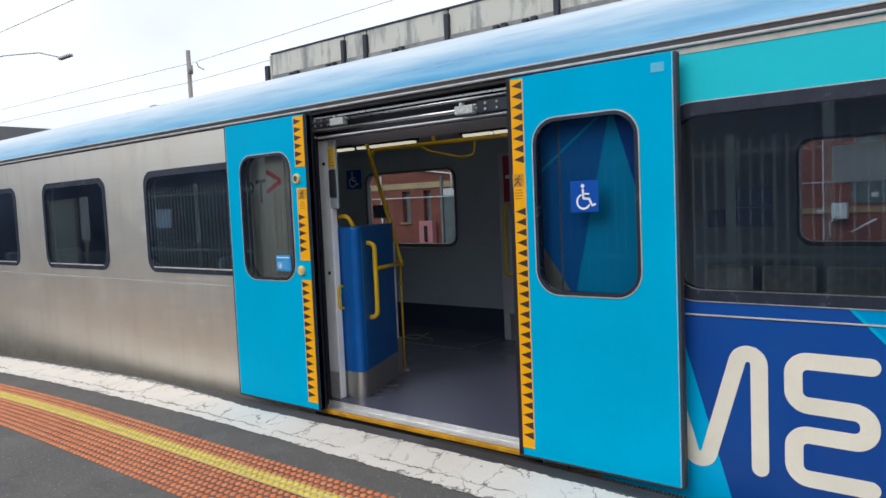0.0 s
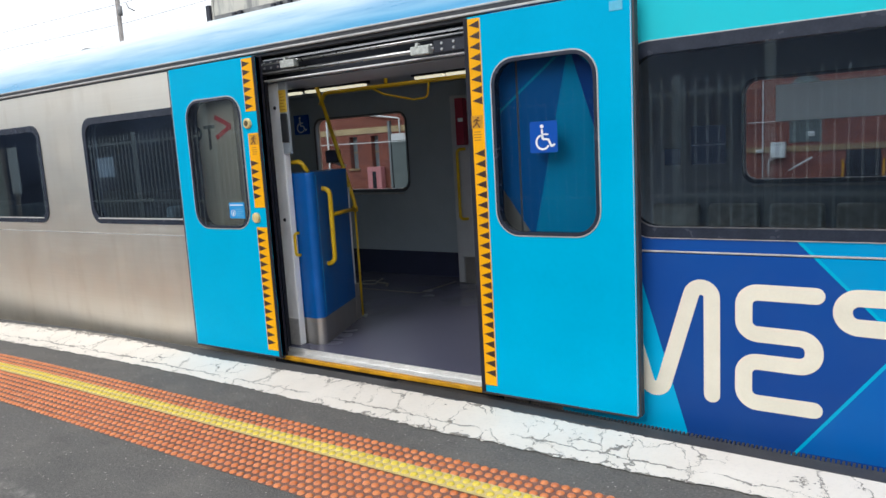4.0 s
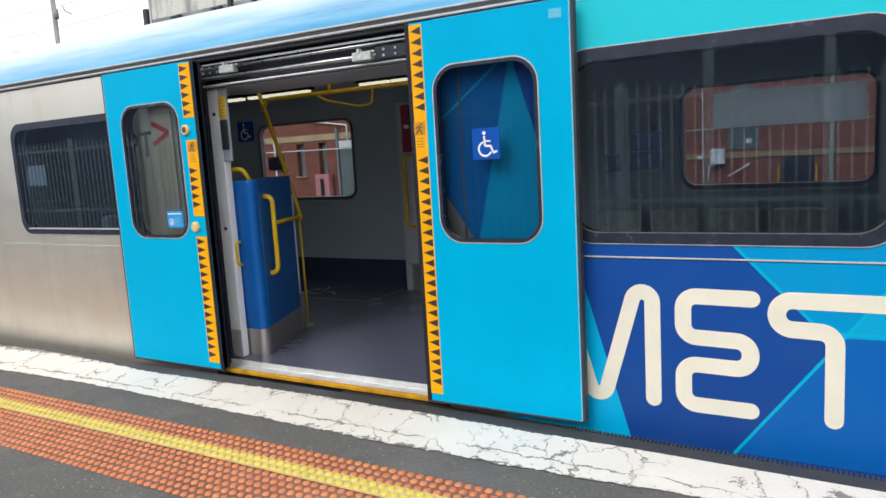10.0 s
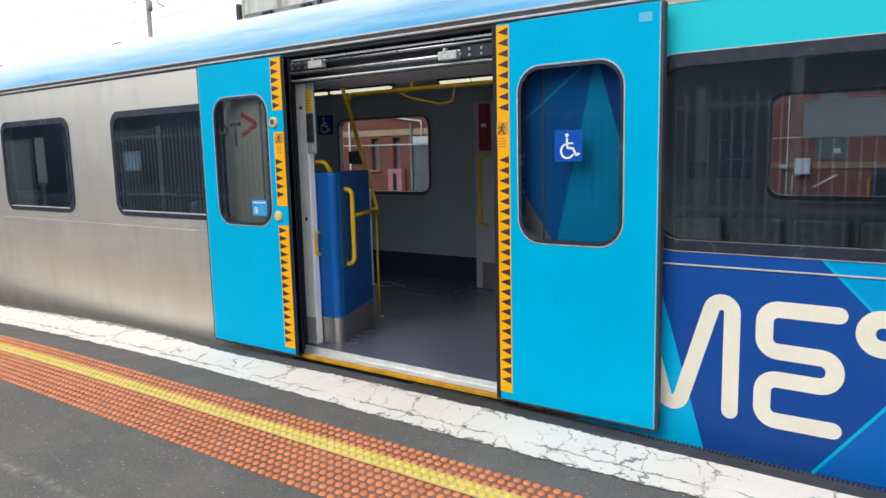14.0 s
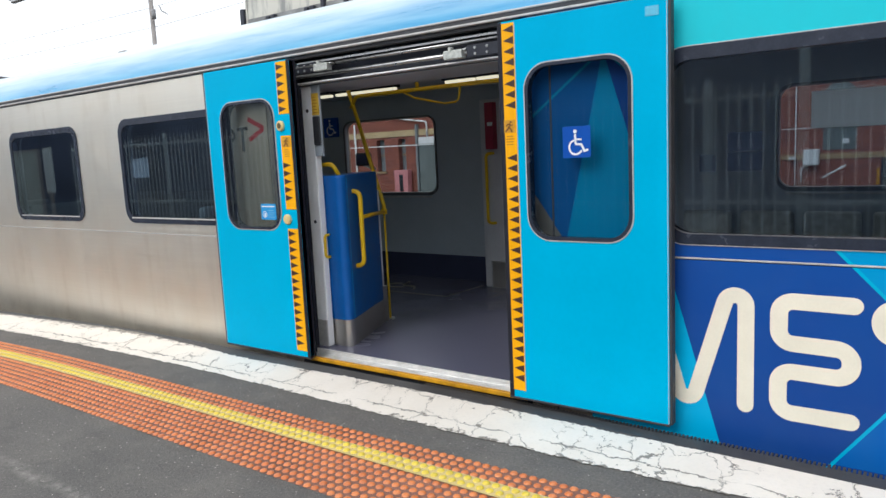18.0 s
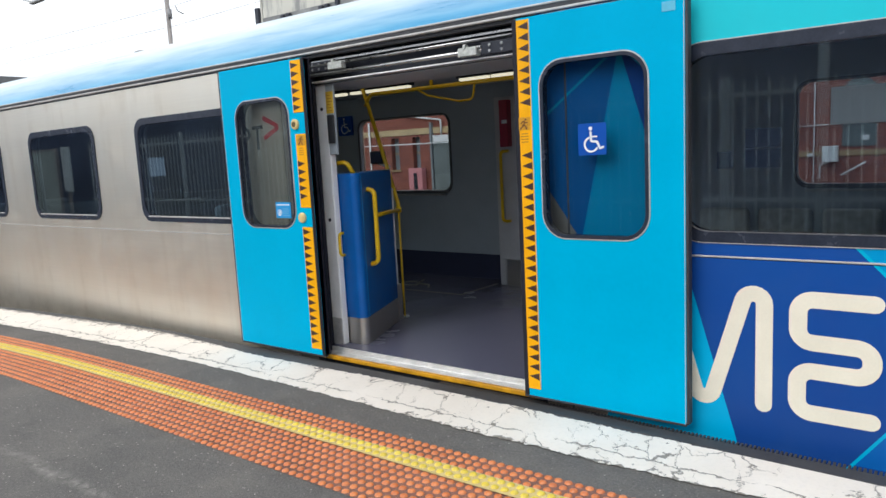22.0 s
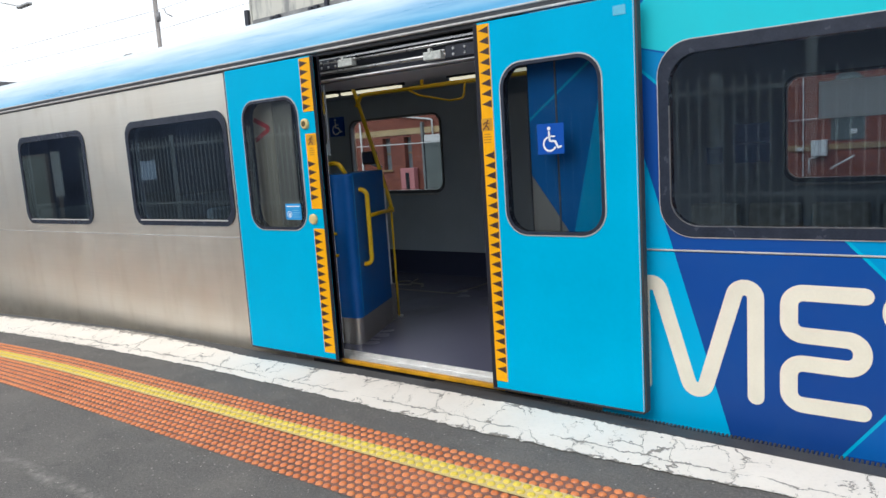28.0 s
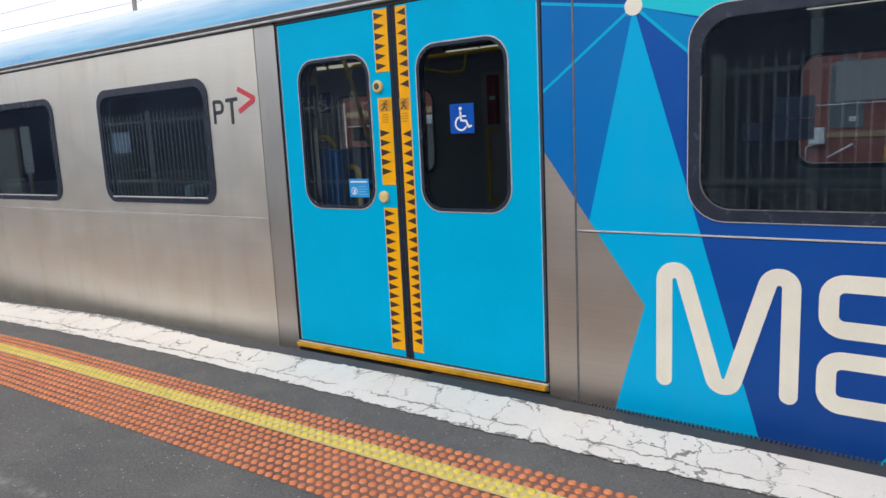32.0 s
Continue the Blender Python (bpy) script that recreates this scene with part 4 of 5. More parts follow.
part("inner_ceiling", box(X_BACK, X_FRONT, 0.16, FAR_Y, 2.16, 2.19), CEILING, carriage)
FAR_WINDOWS = [(-3.125, -1.772, 1.045, 1.882), (1.745, 3.135, 1.065, 1.875)]
part("far_wall", plate(rect(X_BACK, X_FRONT, FLOOR_Z, 2.17), [rrect(*w, 0.1) for w in FAR_WINDOWS], FAR_Y, FAR_Y + 0.04), LINING, carriage, "grey wall lining")
part("far_outer_wall", plate(rect(X_BACK, X_FRONT, -0.45, 2.25), [rrect(*w, 0.1) for w in FAR_WINDOWS], FAR_Y + 0.05, FAR_Y + 0.07), STEEL, carriage)
part("far_skirting", box(X_BACK, X_FRONT, FAR_Y - 0.012, FAR_Y, FLOOR_Z, 0.34, 0.003), LINING_DARK, carriage)
part("underframe", box(X_BACK, X_FRONT, 0.3, 2.6, -0.9, -0.02), BLACK_RUBBER, carriage)
for x in (X_BACK, X_FRONT):
    part("end_wall", box(x - 0.03, x + 0.03, 0.03, FAR_Y + 0.05, -0.4, 2.5), LINING, carriage)
for w in FAR_WINDOWS:
    x0, x1, z0, z1 = w
    f = part("far_window_frame", plate(rrect(x0 - 0.022, x1 + 0.022, z0 - 0.035, z1 + 0.022, 0.12), [rrect(x0, x1, z0, z1, 0.1)], FAR_Y - 0.014, FAR_Y + 0.0), FAR_FRAME, carriage)
    part("far_sill", box(x0 + 0.06, x1 - 0.06, FAR_Y - 0.03, FAR_Y - 0.0142, z0 - 0.06, z0 - 0.042, 0.004), TRIM_GREY, f)
    p = part("pane", plate(rrect(x0 - 0.01, x1 + 0.01, z0 - 0.01, z1 + 0.01, 0.1), [], FAR_Y + 0.045, FAR_Y + 0.046), FAR_GLASS, f)

LIGHT_ROWS = [(-7.6 + 0.85 * k, -6.83 + 0.85 * k, 0.95) for k in range(14)]
LIGHT_ROWS += [(-6.5, -5.73, 1.9), (-4.8, -4.03, 1.9), (-3.95, -3.2, 1.9), (-3.12, -2.37, 1.9), (-2.29, -1.506, 1.9), (-0.9, -0.59, 1.9), (-0.554, 0.2, 1.9), (0.26, 1.0, 1.9), (1.9, 2.7, 1.9)]
for x0, x1, ly in LIGHT_ROWS:
    lamp = thing("ceiling_light", "lit warm white strip light along the carriage ceiling", "ceiling light", "ceiling strip lights")
    part("housing", box(x0 - 0.02, x1 + 0.02, ly - 0.05, ly + 0.05, 2.13, 2.16, 0.004), DARK_METAL, lamp)
    part("diffuser", box(x0, x1, ly - 0.03, ly + 0.03, 2.105, 2.135, 0.008), TUBE_LIGHT, lamp)

# grey jamb post with notices
post = thing("doorway_post", "pale grey doorway post with yellow notice and black intercom", "post")
part("post", box(-1.02, -0.845, 0.14, 0.2, FLOOR_Z, 2.004, 0.01), POST_WHITE, post)
part("notice_panel", box(-0.87, -0.775, 0.142, 0.16, 1.5, 2.004, 0.003), LINING, post)
part("foot_cover", box(-1.023, -0.85, 0.136, 0.203, FLOOR_Z, 0.275, 0.004), TRIM_GREY, post, "stainless foot cover")
for z in (1.83, 1.02):
    part("bolt", disc(-0.9, z, 0.013, 0.134, 0.141, 14, 0.002), DARK_METAL, post)
part("notice", box(-0.85, -0.78, 0.137, 0.142, 1.795, 1.95), NOTICE_YELLOW, post, "small yellow notice")
for k in range(6):
    part("text_bar", box(-0.842, -0.79 - 0.008 * (k % 3), 0.1345, 0.138, 1.81 + k * 0.022, 1.815 + k * 0.022), SIGN_TEXT, post)
part("latch", box(-0.985, -0.945, 0.118, 0.137, 0.13, 0.2, 0.004), BLACK_PLASTIC, post)
part("intercom", box(-0.845, -0.778, 0.128, 0.142, 1.58, 1.785, 0.006), BLACK_PLASTIC, post, "black intercom panel")

# blue draught screen beside the door
screen = thing("draught_screen", "royal blue draught screen with stainless kick plate beside the door", "partition")
def wedge(z0, z1, inset, top):
    """The screen's outline on the floor: a narrow front, then a side that runs back aslant to the pole."""
    run = [(-1.1, 0.6, 0), (-1.1 + inset, 0.208 + inset, 0), (-0.666 - inset, 0.208 + inset, 0), (-0.966 - inset, 0.93, 0), (-1.1 + inset, 0.93, 0), (-1.1, 0.6, 0)]
    ring = fillet(run, [0.02, 0.05, 0.025, 0.02], 6)[:-1]
    bm = bmesh.new()
    lo, hi = [[bm.verts.new((p.x, p.y, z)) for p in ring] for z in (z0, z1)]
    for i in range(len(ring)):
        j = (i + 1) % len(ring)
        bm.faces.new((lo[i], lo[j], hi[j], hi[i]))
    bm.faces.new(lo)
    lid = bm.faces.new(hi)
    if top:
        bmesh.ops.bevel(bm, geom=list(lid.edges), offset=0.014, segments=3, affect="EDGES", profile=0.5)
    return bm
part("body", wedge(0.272, 1.355, 0.0, True), PARTITION_BLUE, screen, "royal blue moulded body", smooth=False)
part("kick_plate", wedge(FLOOR_Z, 0.271, 0.003, False), STEEL_UP, screen, "stainless kick plate")
part("seam", box(-0.699, -0.6955, 0.283, 0.2865, 0.28, 1.335), STICKER_BLUE, screen)
part("rear_panel", box(-1.02, -0.975, 0.932, 0.96, 0.38, 1.2, 0.01), POST_GREY, screen)
part("rear_kick", box(-1.03, -0.972, 0.932, 0.99, FLOOR_Z, 0.38, 0.006), STEEL_UP, screen)
part("grab_handle", tube([(-0.75, 0.385, 1.228), (-0.686, 0.41, 1.228), (-0.686, 0.41, 0.66), (-0.75, 0.385, 0.66)], 0.018, 0.05, 12), HANDRAIL, screen, "yellow grab handle", smooth=True)
part("small_handle", tube([(-0.84, 0.21, 0.915), (-0.84, 0.165, 0.915), (-0.84, 0.165, 0.75), (-0.84, 0.21, 0.75)], 0.011, 0.025, 10), HANDRAIL, screen, smooth=True)
part("top_handle", tube([(-0.93, 0.24, 1.43), (-0.82, 0.27, 1.44), (-0.78, 0.3, 1.35)], 0.017, 0.05, 10), HANDRAIL, screen, smooth=True)
part("lock_stud", disc(-0.86, 1.0, 0.009, 0.2, 0.206, 12, 0.002), RAIL_STEEL, screen)
part("cross_bar", tube([(-0.686, 0.41, 1.028), (-0.86, 0.75, 1.018), (-1.005, 1.045, 1.005)], 0.016, 0.1), HANDRAIL, screen, smooth=True)

pole = thing("grab_pole", "yellow grab pole rising from floor to ceiling rail", "handrail")
part("lower_pole", tube([(-1.005, 1.045, FLOOR_Z), (-1.005, 1.045, 0.985)], 0.0095), HANDRAIL, pole, smooth=True)
part("pole", tube([(-1.005, 1.045, 0.985), (-1.005, 1.045, 1.06), (-1.3, 1.05, 1.95), (-1.38, 1.05, 2.16)], 0.017, [0.15, 0.1], 12), HANDRAIL, pole, smooth=True)
part("collar", tube([(-1.005, 1.045, 0.985), (-1.005, 1.045, 1.03)], 0.026), HANDRAIL, pole, smooth=True)
part("floor_flange", tube([(-1.005, 1.045, FLOOR_Z), (-1.005, 1.045, FLOOR_Z + 0.012)], 0.04, 0, 16), RAIL_STEEL, pole, smooth=False)

reader = thing("card_reader", "black card reader box clamped to the yellow pole", "device")
part("case", box(-1.315, -1.165, 1.06, 1.11, 1.4, 1.512, 0.012), BLACK_PLASTIC, reader)
part("screen_face", box(-1.3, -1.18, 1.055, 1.061, 1.415, 1.497), LINING_DARK, reader)
part("clamp", tube([(-1.24, 1.09, 1.41), (-1.1, 1.07, 1.37)], 0.014), POST_GREY, reader, smooth=True)

rail = thing("ceiling_handrail", "yellow overhead handrail on brackets below the carriage ceiling", "handrail")
part("bar", tube([(-1.315, 1.05, 1.9), (-1.25, 1.05, 1.993), (1.5, 1.05, 1.993)], 0.016, 0.07), HANDRAIL, rail, smooth=True)
for x in (-0.585, 0.42, 1.3):
    part("bracket", tube([(x, 1.05, 1.998), (x, 1.05, 2.16)], 0.015), HANDRAIL, rail, smooth=True)
part("drop_bar", tube([(-0.165, 1.05, 1.993), (-0.19, 1.05, 1.868), (-0.32, 1.05, 1.862), (-0.62, 1.05, 1.93), (-0.74, 1.05, 1.99)], 0.0085, 0.045), HANDRAIL, rail, smooth=True)

far_screen = thing("far_draught_screen", "pale grey draught screen with red emergency box across the vestibule", "partition")
part("panel", box(-0.96, -0.5, 2.58, 2.62, 0.345, 1.985, 0.012), POST_DIM, far_screen)
part("front_post", box(-1.005, -0.925, 2.6, 2.7, FLOOR_Z, 1.99, 0.012), POST_DIM, far_screen)
part("emergency_box", box(-0.885, -0.79, 2.5, 2.585, 1.49, 1.95, 0.008), RED_BOX, far_screen, "red emergency equipment box")
part("label_plate", box(-0.85, -0.795, 2.494, 2.502, 1.72, 1.755), SIGN_WHITE, far_screen)
part("grab_handle", tube([(-0.84, 2.59, 1.45), (-0.895, 2.52, 1.45), (-0.895, 2.52, 0.745), (-0.84, 2.59, 0.745)], 0.016, 0.04), HANDRAIL, far_screen, smooth=True)
part("kick_plate", box(-0.91, -0.5, 2.585, 2.63, FLOOR_Z, 0.342, 0.004), STEEL_UP, far_screen)

access = thing("wall_access_sign", "blue access sign on the grey carriage wall", "sign")
part("plate", box(-3.46, -3.225, FAR_Y - 0.022, FAR_Y - 0.0, 1.73, 1.965), SIGN_BLUE, access)
wheelchair(access, -3.34, 1.85, 0.2, FAR_Y - 0.025, SIGN_WHITE)
mark = thing("floor_marking", "faded yellow wheelchair bay outline painted on the floor", "floor marking")
part("outline", tube([(-2.4, 2.01, FLOOR_Z), (-1.09, 2.01, FLOOR_Z)], 0.006, 0, 6), MARK_YELLOW, mark)
part("outline", tube([(-1.09, 2.01, FLOOR_Z), (-1.06, 2.62, FLOOR_Z)], 0.006, 0, 6), MARK_YELLOW, mark)
part("symbol", tube([(-1.95 + 0.13 * math.cos(a), 2.3 + 0.1 * math.sin(a), FLOOR_Z) for a in [radians(100 + 230 * k / 12) for k in range(13)]], 0.01, 0, 6), MARK_YELLOW, mark)
part("symbol", tube([(-1.95, 2.5, FLOOR_Z), (-1.9, 2.32, FLOOR_Z), (-1.72, 2.3, FLOOR_Z), (-1.64, 2.18, FLOOR_Z)], 0.011, 0.03, 6), MARK_YELLOW, mark)


def bench_seat(x):
    s = thing("bench_seat", "grey moulded seat with padded back below the far window", "seat", "seats along the far wall")
    part("backrest", box(x, x + 0.4, 2.62, 2.7, 0.5, 0.885, 0.035, 3), SEAT_GREY, s)
    part("cushion", box(x, x + 0.4, 2.26, 2.68, 0.43, 0.52, 0.03, 3), SEAT_GREY, s)
    part("shell", box(x - 0.01, x + 0.41, 2.3, 2.84, FLOOR_Z, 0.43, 0.01), LINING_DARK, s)
    return s


for k in range(4):
    bench_seat(1.03 + 0.472 * k)
notice = thing("window_film", "pale grey film across the upper half of the far window", "window film")
part("film", box(1.98, 3.075, FAR_Y - 0.004, FAR_Y - 0.001, 1.53, 1.82), FILM_GREY, notice)


def row_seat(x, y):
    s = thing("transverse_seat", "dark grey double seat with rounded headrest inside the carriage", "seat", "seats behind the steel side")
    part("backrest", box(x, x + 0.1, y, y + 0.95, 0.5, 1.12, 0.045, 3), SEAT_GREY, s)
    part("cushion", box(x + 0.1, x + 0.52, y, y + 0.95, 0.43, 0.53, 0.03, 3), SEAT_GREY, s)
    part("pedestal", box(x + 0.12, x + 0.4, y + 0.1, y + 0.8, FLOOR_Z, 0.43, 0.01), LINING_DARK, s)
    return s


for x in (-2.35, -3.95, -5.5, -7.0):
    row_seat(x, 0.14)
for x in (-3.95, -5.5, -7.0):
    row_seat(x, 1.85)
# Three dark blue rectangles laid just behind the pane.
for x0, x1, z0, z1 in ((2.063, 2.22, 1.425, 1.513), (2.063, 2.22, 1.332, 1.42), (1.935, 2.012, 1.332, 1.412)):
    sheet = thing("window_patch", "dark blue rectangle set just behind the tinted pane", "notice", "sheets inside the window")
    part("sheet", box(x0, x1, 0.0005, 0.003, z0, z1), WINDOW_PATCH_BLUE, sheet)
poster = thing("window_notice", "pale paper notice stuck inside the dark window", "notice")
part("sheet", box(-3.033, -2.78, 0.0005, 0.003, 1.39, 1.558), POST_GREY, poster)

# ---- roof equipment ----
pod = thing("roof_equipment_shroud", "weathered grey panelled equipment shroud on the carriage roof", "roof unit")
PX = [-2.5, -1.49, -1.22, -0.34, 0.62, 1.6, 2.6, 3.6]
for a, b in zip(PX, PX[1:]):
    part("panel", box(a + 0.008, b - 0.008, 0.995, 1.02, 2.6, 3.0, 0.004), SHROUD, pod)
part("top", box(-2.5, 3.6, 0.985, 1.95, 2.998, 3.014, 0.004), DARK_METAL, pod)
part("lower_rail", box(-2.49, 3.59, 0.985, 0.997, 2.6, 2.8, 0.004), FLASHING, pod, "dark grimy lower flashing")
part("end_panel", box(-2.52, -2.495, 0.99, 1.95, 2.6, 2.995), SHROUD, pod)
for x in PX[1:-1]:
    part("bracket", box(x - 0.02, x + 0.02, 0.96, 1.0, 2.58, 2.96, 0.004), DARK_METAL, pod)
part("end_bracket", box(-2.57, -2.52, 0.96, 1.05, 2.58, 2.9, 0.006), DARK_METAL, pod)
for x in (-2.2, -1.7, -0.9, 0.1, 0.35, 1.2):
    part("clip", box(x, x + 0.05, 0.94, 0.985, 2.6, 2.785, 0.012), DARK_METAL, pod)
    part("clip", box(x + 0.07, x + 0.12, 0.94, 0.985, 2.6, 2.79, 0.012), DARK_METAL, pod)
bump_thing = thing("roof_antenna", "small grey antenna dome on the carriage roof", "antenna")
part("dome", box(-4.72, -4.57, 0.95, 1.1, 2.62, 2.775, 0.03, 3), FLASHING, bump_thing)

# ---- platform ----
def bend(x):
    """How far the curved platform edge has swung out from the straight track side at x."""
    far = max(0.0, -x - 2.2)
    return -0.02 * min(far, 4.8) ** 2 - 0.19 * max(0.0, far - 4.8)


XS = [-18 + 0.25 * k for k in range(113)]


def edge_strip(y0, y1, z, name, material, parent=None, ragged=0.0, step=0.25, x_to=10.0, label=""):
    bm = bmesh.new()
    n = int((x_to + 18) / step)
    row = []
    for k in range(n + 1):
        x = -18 + step * k
        j0 = noise.noise((x * 7, 1.3, 0)) * ragged + noise.noise((x * 31, 4.3, 0)) * ragged * 0.6 + noise.noise((x * 83, 7.3, 0)) * ragged * 0.9
        j1 = noise.noise((x * 6, 9.3, 0)) * ragged + noise.noise((x * 37, 2.3, 0)) * ragged * 0.6 + noise.noise((x * 79, 5.3, 0)) * ragged * 0.9
        row.append((bm.verts.new((x, y0(x) + bend(x) + j0, z)), bm.verts.new((x, y1(x) + bend(x) + j1, z))))
    for (a, b), (c, d) in zip(row, row[1:]):
        bm.faces.new((a, c, d, b))
    return part(name, bm, material, parent, label)


def rim_y(x):
    return -0.07 - 0.03 * max(0.0, x - 0.7)


platform = edge_strip(lambda x: -30.0, rim_y, 0.0, "pavement", ASPHALT)
tagged(platform, "grey speckled asphalt railway platform", "platform", kind="structure")
bm = bmesh.new()
row = [(bm.verts.new((x, rim_y(x) + bend(x), 0)), bm.verts.new((x, rim_y(x) + bend(x), -1.2))) for x in XS]
for (a, b), (c, d) in zip(row, row[1:]):
    bm.faces.new((a, b, d, c))
tagged(part("platform_wall", bm, CONCRETE), "dark concrete platform face above the track", "platform wall", kind="structure")
coping_strip = edge_strip(lambda x: rim_y(x) - 0.16, lambda x: rim_y(x) - 0.002, 0.003, "coping", COPING, None, 0.0)
tagged(coping_strip, "dark worn coping along the platform edge", "coping", kind="structure")
white = edge_strip(lambda x: -0.598 - 0.02 * math.sin(x * 1.3 + 0.2), lambda x: -0.2 + 0.055 * min(1, max(0, (-1.4 - x) / 1.4)) - 0.02 * math.sin(x * 1.9 - 2.0), 0.006, "edge_line", WHITE_PAINT, None, 0.017, 0.0125)
tagged(white, "cracked and flaking white painted platform edge line", "edge line", kind="structure")
filler = thing("gap_filler", "black rubber comb gap filler along the platform edge", "gap filler")
edge_bm = bmesh.new()
comb_rows = []
for k in range(28):
    x = 0.2 + k * 0.24
    comb_rows.append([edge_bm.verts.new((x, rim_y(x) + dy, z)) for dy, z in ((-0.115, 0.004), (-0.11, 0.008), (-0.015, 0.008), (-0.008, 0.002), (-0.008, -0.06))])
for ra, rb in zip(comb_rows, comb_rows[1:]):
    for i in range(4):
        edge_bm.faces.new((ra[i], rb[i], rb[i + 1], ra[i + 1]))
part("base", edge_bm, COMB, filler)
tooth = bpy.data.meshes.new("comb_tooth")
tb = box(-0.0055, 0.0055, -0.012, 0.03, -0.045, 0.007)
tb.to_mesh(tooth)
tb.free()
for k in range(170):
    shared("comb_tooth", tooth, COMB, filler, pose(0.22 + k * 0.02, rim_y(0.22 + k * 0.02), 0))

ground = bmesh.new()
bmesh.ops.create_grid(ground, x_segments=1, y_segments=1, size=600)
bmesh.ops.translate(ground, verts=list(ground.verts), vec=(0, 0, -1.15))
tagged(part("ground", ground, BALLAST), "dark stony track bed and yard ground", "ground", kind="structure")

# ---- tactile paving ----
PITCH = 0.0505
tactile = thing("tactile_paving", "orange tactile paving strip with raised studs and a yellow line", "tactile paving")
def follow(y, z, w, name, material, label=""):
    return edge_strip(lambda x: y - w, lambda x: y, z, name, material, tactile, 0.0, 0.25, label=label)
follow(-0.86, 0.0025, 0.617, "base_sheet", ORANGE_BASE, "orange brown base")
follow(-1.008, 0.009, 0.115, "painted_line", YELLOW_BASE, "worn yellow painted line")


def stud_bm(bm, x, y, z, r=0.0192, h=0.0095, n=9):
    rings = []
    for rr, hh in ((1.0, 0.0), (0.86, 0.62), (0.5, 0.95)):
        rings.append([bm.verts.new((x + r * rr * math.cos(2 * math.pi * k / n), y + r * rr * math.sin(2 * math.pi * k / n), z + h * hh)) for k in range(n)])
    for a, b in zip(rings, rings[1:]):
        for k in range(n):
            bm.faces.new((a[k], a[(k + 1) % n], b[(k + 1) % n], b[k])).smooth = True
    bm.faces.new(rings[-1]).smooth = True


def stud_mesh(name, material):
    bm = bmesh.new()
    stud_bm(bm, 0, 0, 0)
    me = bpy.data.meshes.new(name)
    bm.to_mesh(me)
    bm.free()
    me.materials.append(material)
    return me


def bulk(name, places, material, label):
    verts, faces, n = [], [], 9
    for x, y, z in places:
        base = len(verts)
        for rr, hh in ((1.0, 0.0), (0.86, 0.62), (0.5, 0.95)):
            verts += [(x + 0.0192 * rr * math.cos(2 * math.pi * k / n), y + 0.0192 * rr * math.sin(2 * math.pi * k / n), z + 0.0095 * hh) for k in range(n)]
        for a in (0, n):
            faces += [(base + a + k, base + a + (k + 1) % n, base + a + n + (k + 1) % n, base + a + n + k) for k in range(n)]
        faces.append(tuple(base + 2 * n + k for k in range(n)))
    me = bpy.data.meshes.new(name)
    me.from_pydata(verts, [], faces)
    for p in me.polygons:
        p.use_smooth = True
    me.materials.append(material)
    ob = new(name, me)
    ob.parent = tactile
    return tagged(ob, label, kind="stuff")


far_orange, far_yellow = [], []
near = []
for k in range(int(19 / PITCH)):
    x = -9.0 - 40 * PITCH + k * PITCH
    for r in range(12):
        y = -0.88 - 0.0525 * r + bend(x)
        line = r in (3, 4)
        if 0.62 < x < 1.88:
            near.append((x, y, line))
        else:
            (far_yellow if line else far_orange).append((x, y, 0.0095 if line else 0.003))
bulk("stud_field", far_orange, ORANGE_STUD, "orange raised studs")
bulk("line_stud_field", far_yellow, YELLOW_STUD, "yellow raised studs")
orange_me, yellow_me = stud_mesh("stud", ORANGE_STUD), stud_mesh("line_stud", YELLOW_STUD)
for x, y, line in near:
    shared("line_stud" if line else "stud", yellow_me if line else orange_me, None, tactile, pose(x, y, 0.0095 if line else 0.003))

# ---- behind the camera: fence and added unseen walls, mirrored in the panes; bushes beyond the train ----
fence = thing("palisade_fence", "pale painted palisade fence along the back of the platform", "fence")
picket = bpy.data.meshes.new("picket")
pb = box(-0.013, 0.013, -0.008, 0.008, 0.12, 2.06, 0.003, 1)
tip = [pb.verts.new(v) for v in ((-0.013, 0, 2.06), (0.013, 0, 2.06), (0, 0, 2.13), (-0.013, 0.006, 2.06), (0.013, 0.006, 2.06), (0, 0.006, 2.13))]
pb.faces.new(tip[:3])
pb.faces.new(tip[3:])
for a, b in ((0, 1), (1, 2), (2, 0)):
    pb.faces.new((tip[a], tip[b], tip[b + 3], tip[a + 3]))
pb.to_mesh(picket)
pb.free()
for k in range(14, 170):
    shared("picket", picket, FENCE_PAINT, fence, pose(-16 + k * 0.13, -5.1, 0))
for z in (0.74, 1.94):
    part("rail", box(-14.25, 6.2, -5.14, -5.11, z - 0.025, z + 0.025, 0.004), FENCE_PAINT, fence)
for k in range(1, 9):
    part("post", box(-16 + k * 2.75, -15.92 + k * 2.75, -5.2, -5.14, 0, 2.15, 0.005), FENCE_PAINT, fence)

rng = random.Random(4)
verts, faces = [], []
for k in range(7000):
    x, z = rng.uniform(-22, -9.2), rng.uniform(-1.1, 3.2)
    y = 9.4 + rng.random() * 1.4 + 0.25 * noise.noise((x, z, 0))
    if z > 2.2 + 0.7 * noise.noise((x * 0.6, 3, 0)):
        continue
    s = rng.uniform(0.12, 0.3)
    u = Vector((rng.uniform(-1, 1), rng.uniform(-1, 1), rng.uniform(-1, 1))).normalized()
    v = u.orthogonal().normalized()
    c = Vector((x, y, z))
    base = len(verts)
    verts += [tuple(c + u * s), tuple(c + v * s * 0.5), tuple(c - u * s), tuple(c - v * s * 0.5)]
    faces.append((base, base + 1, base + 2, base + 3))
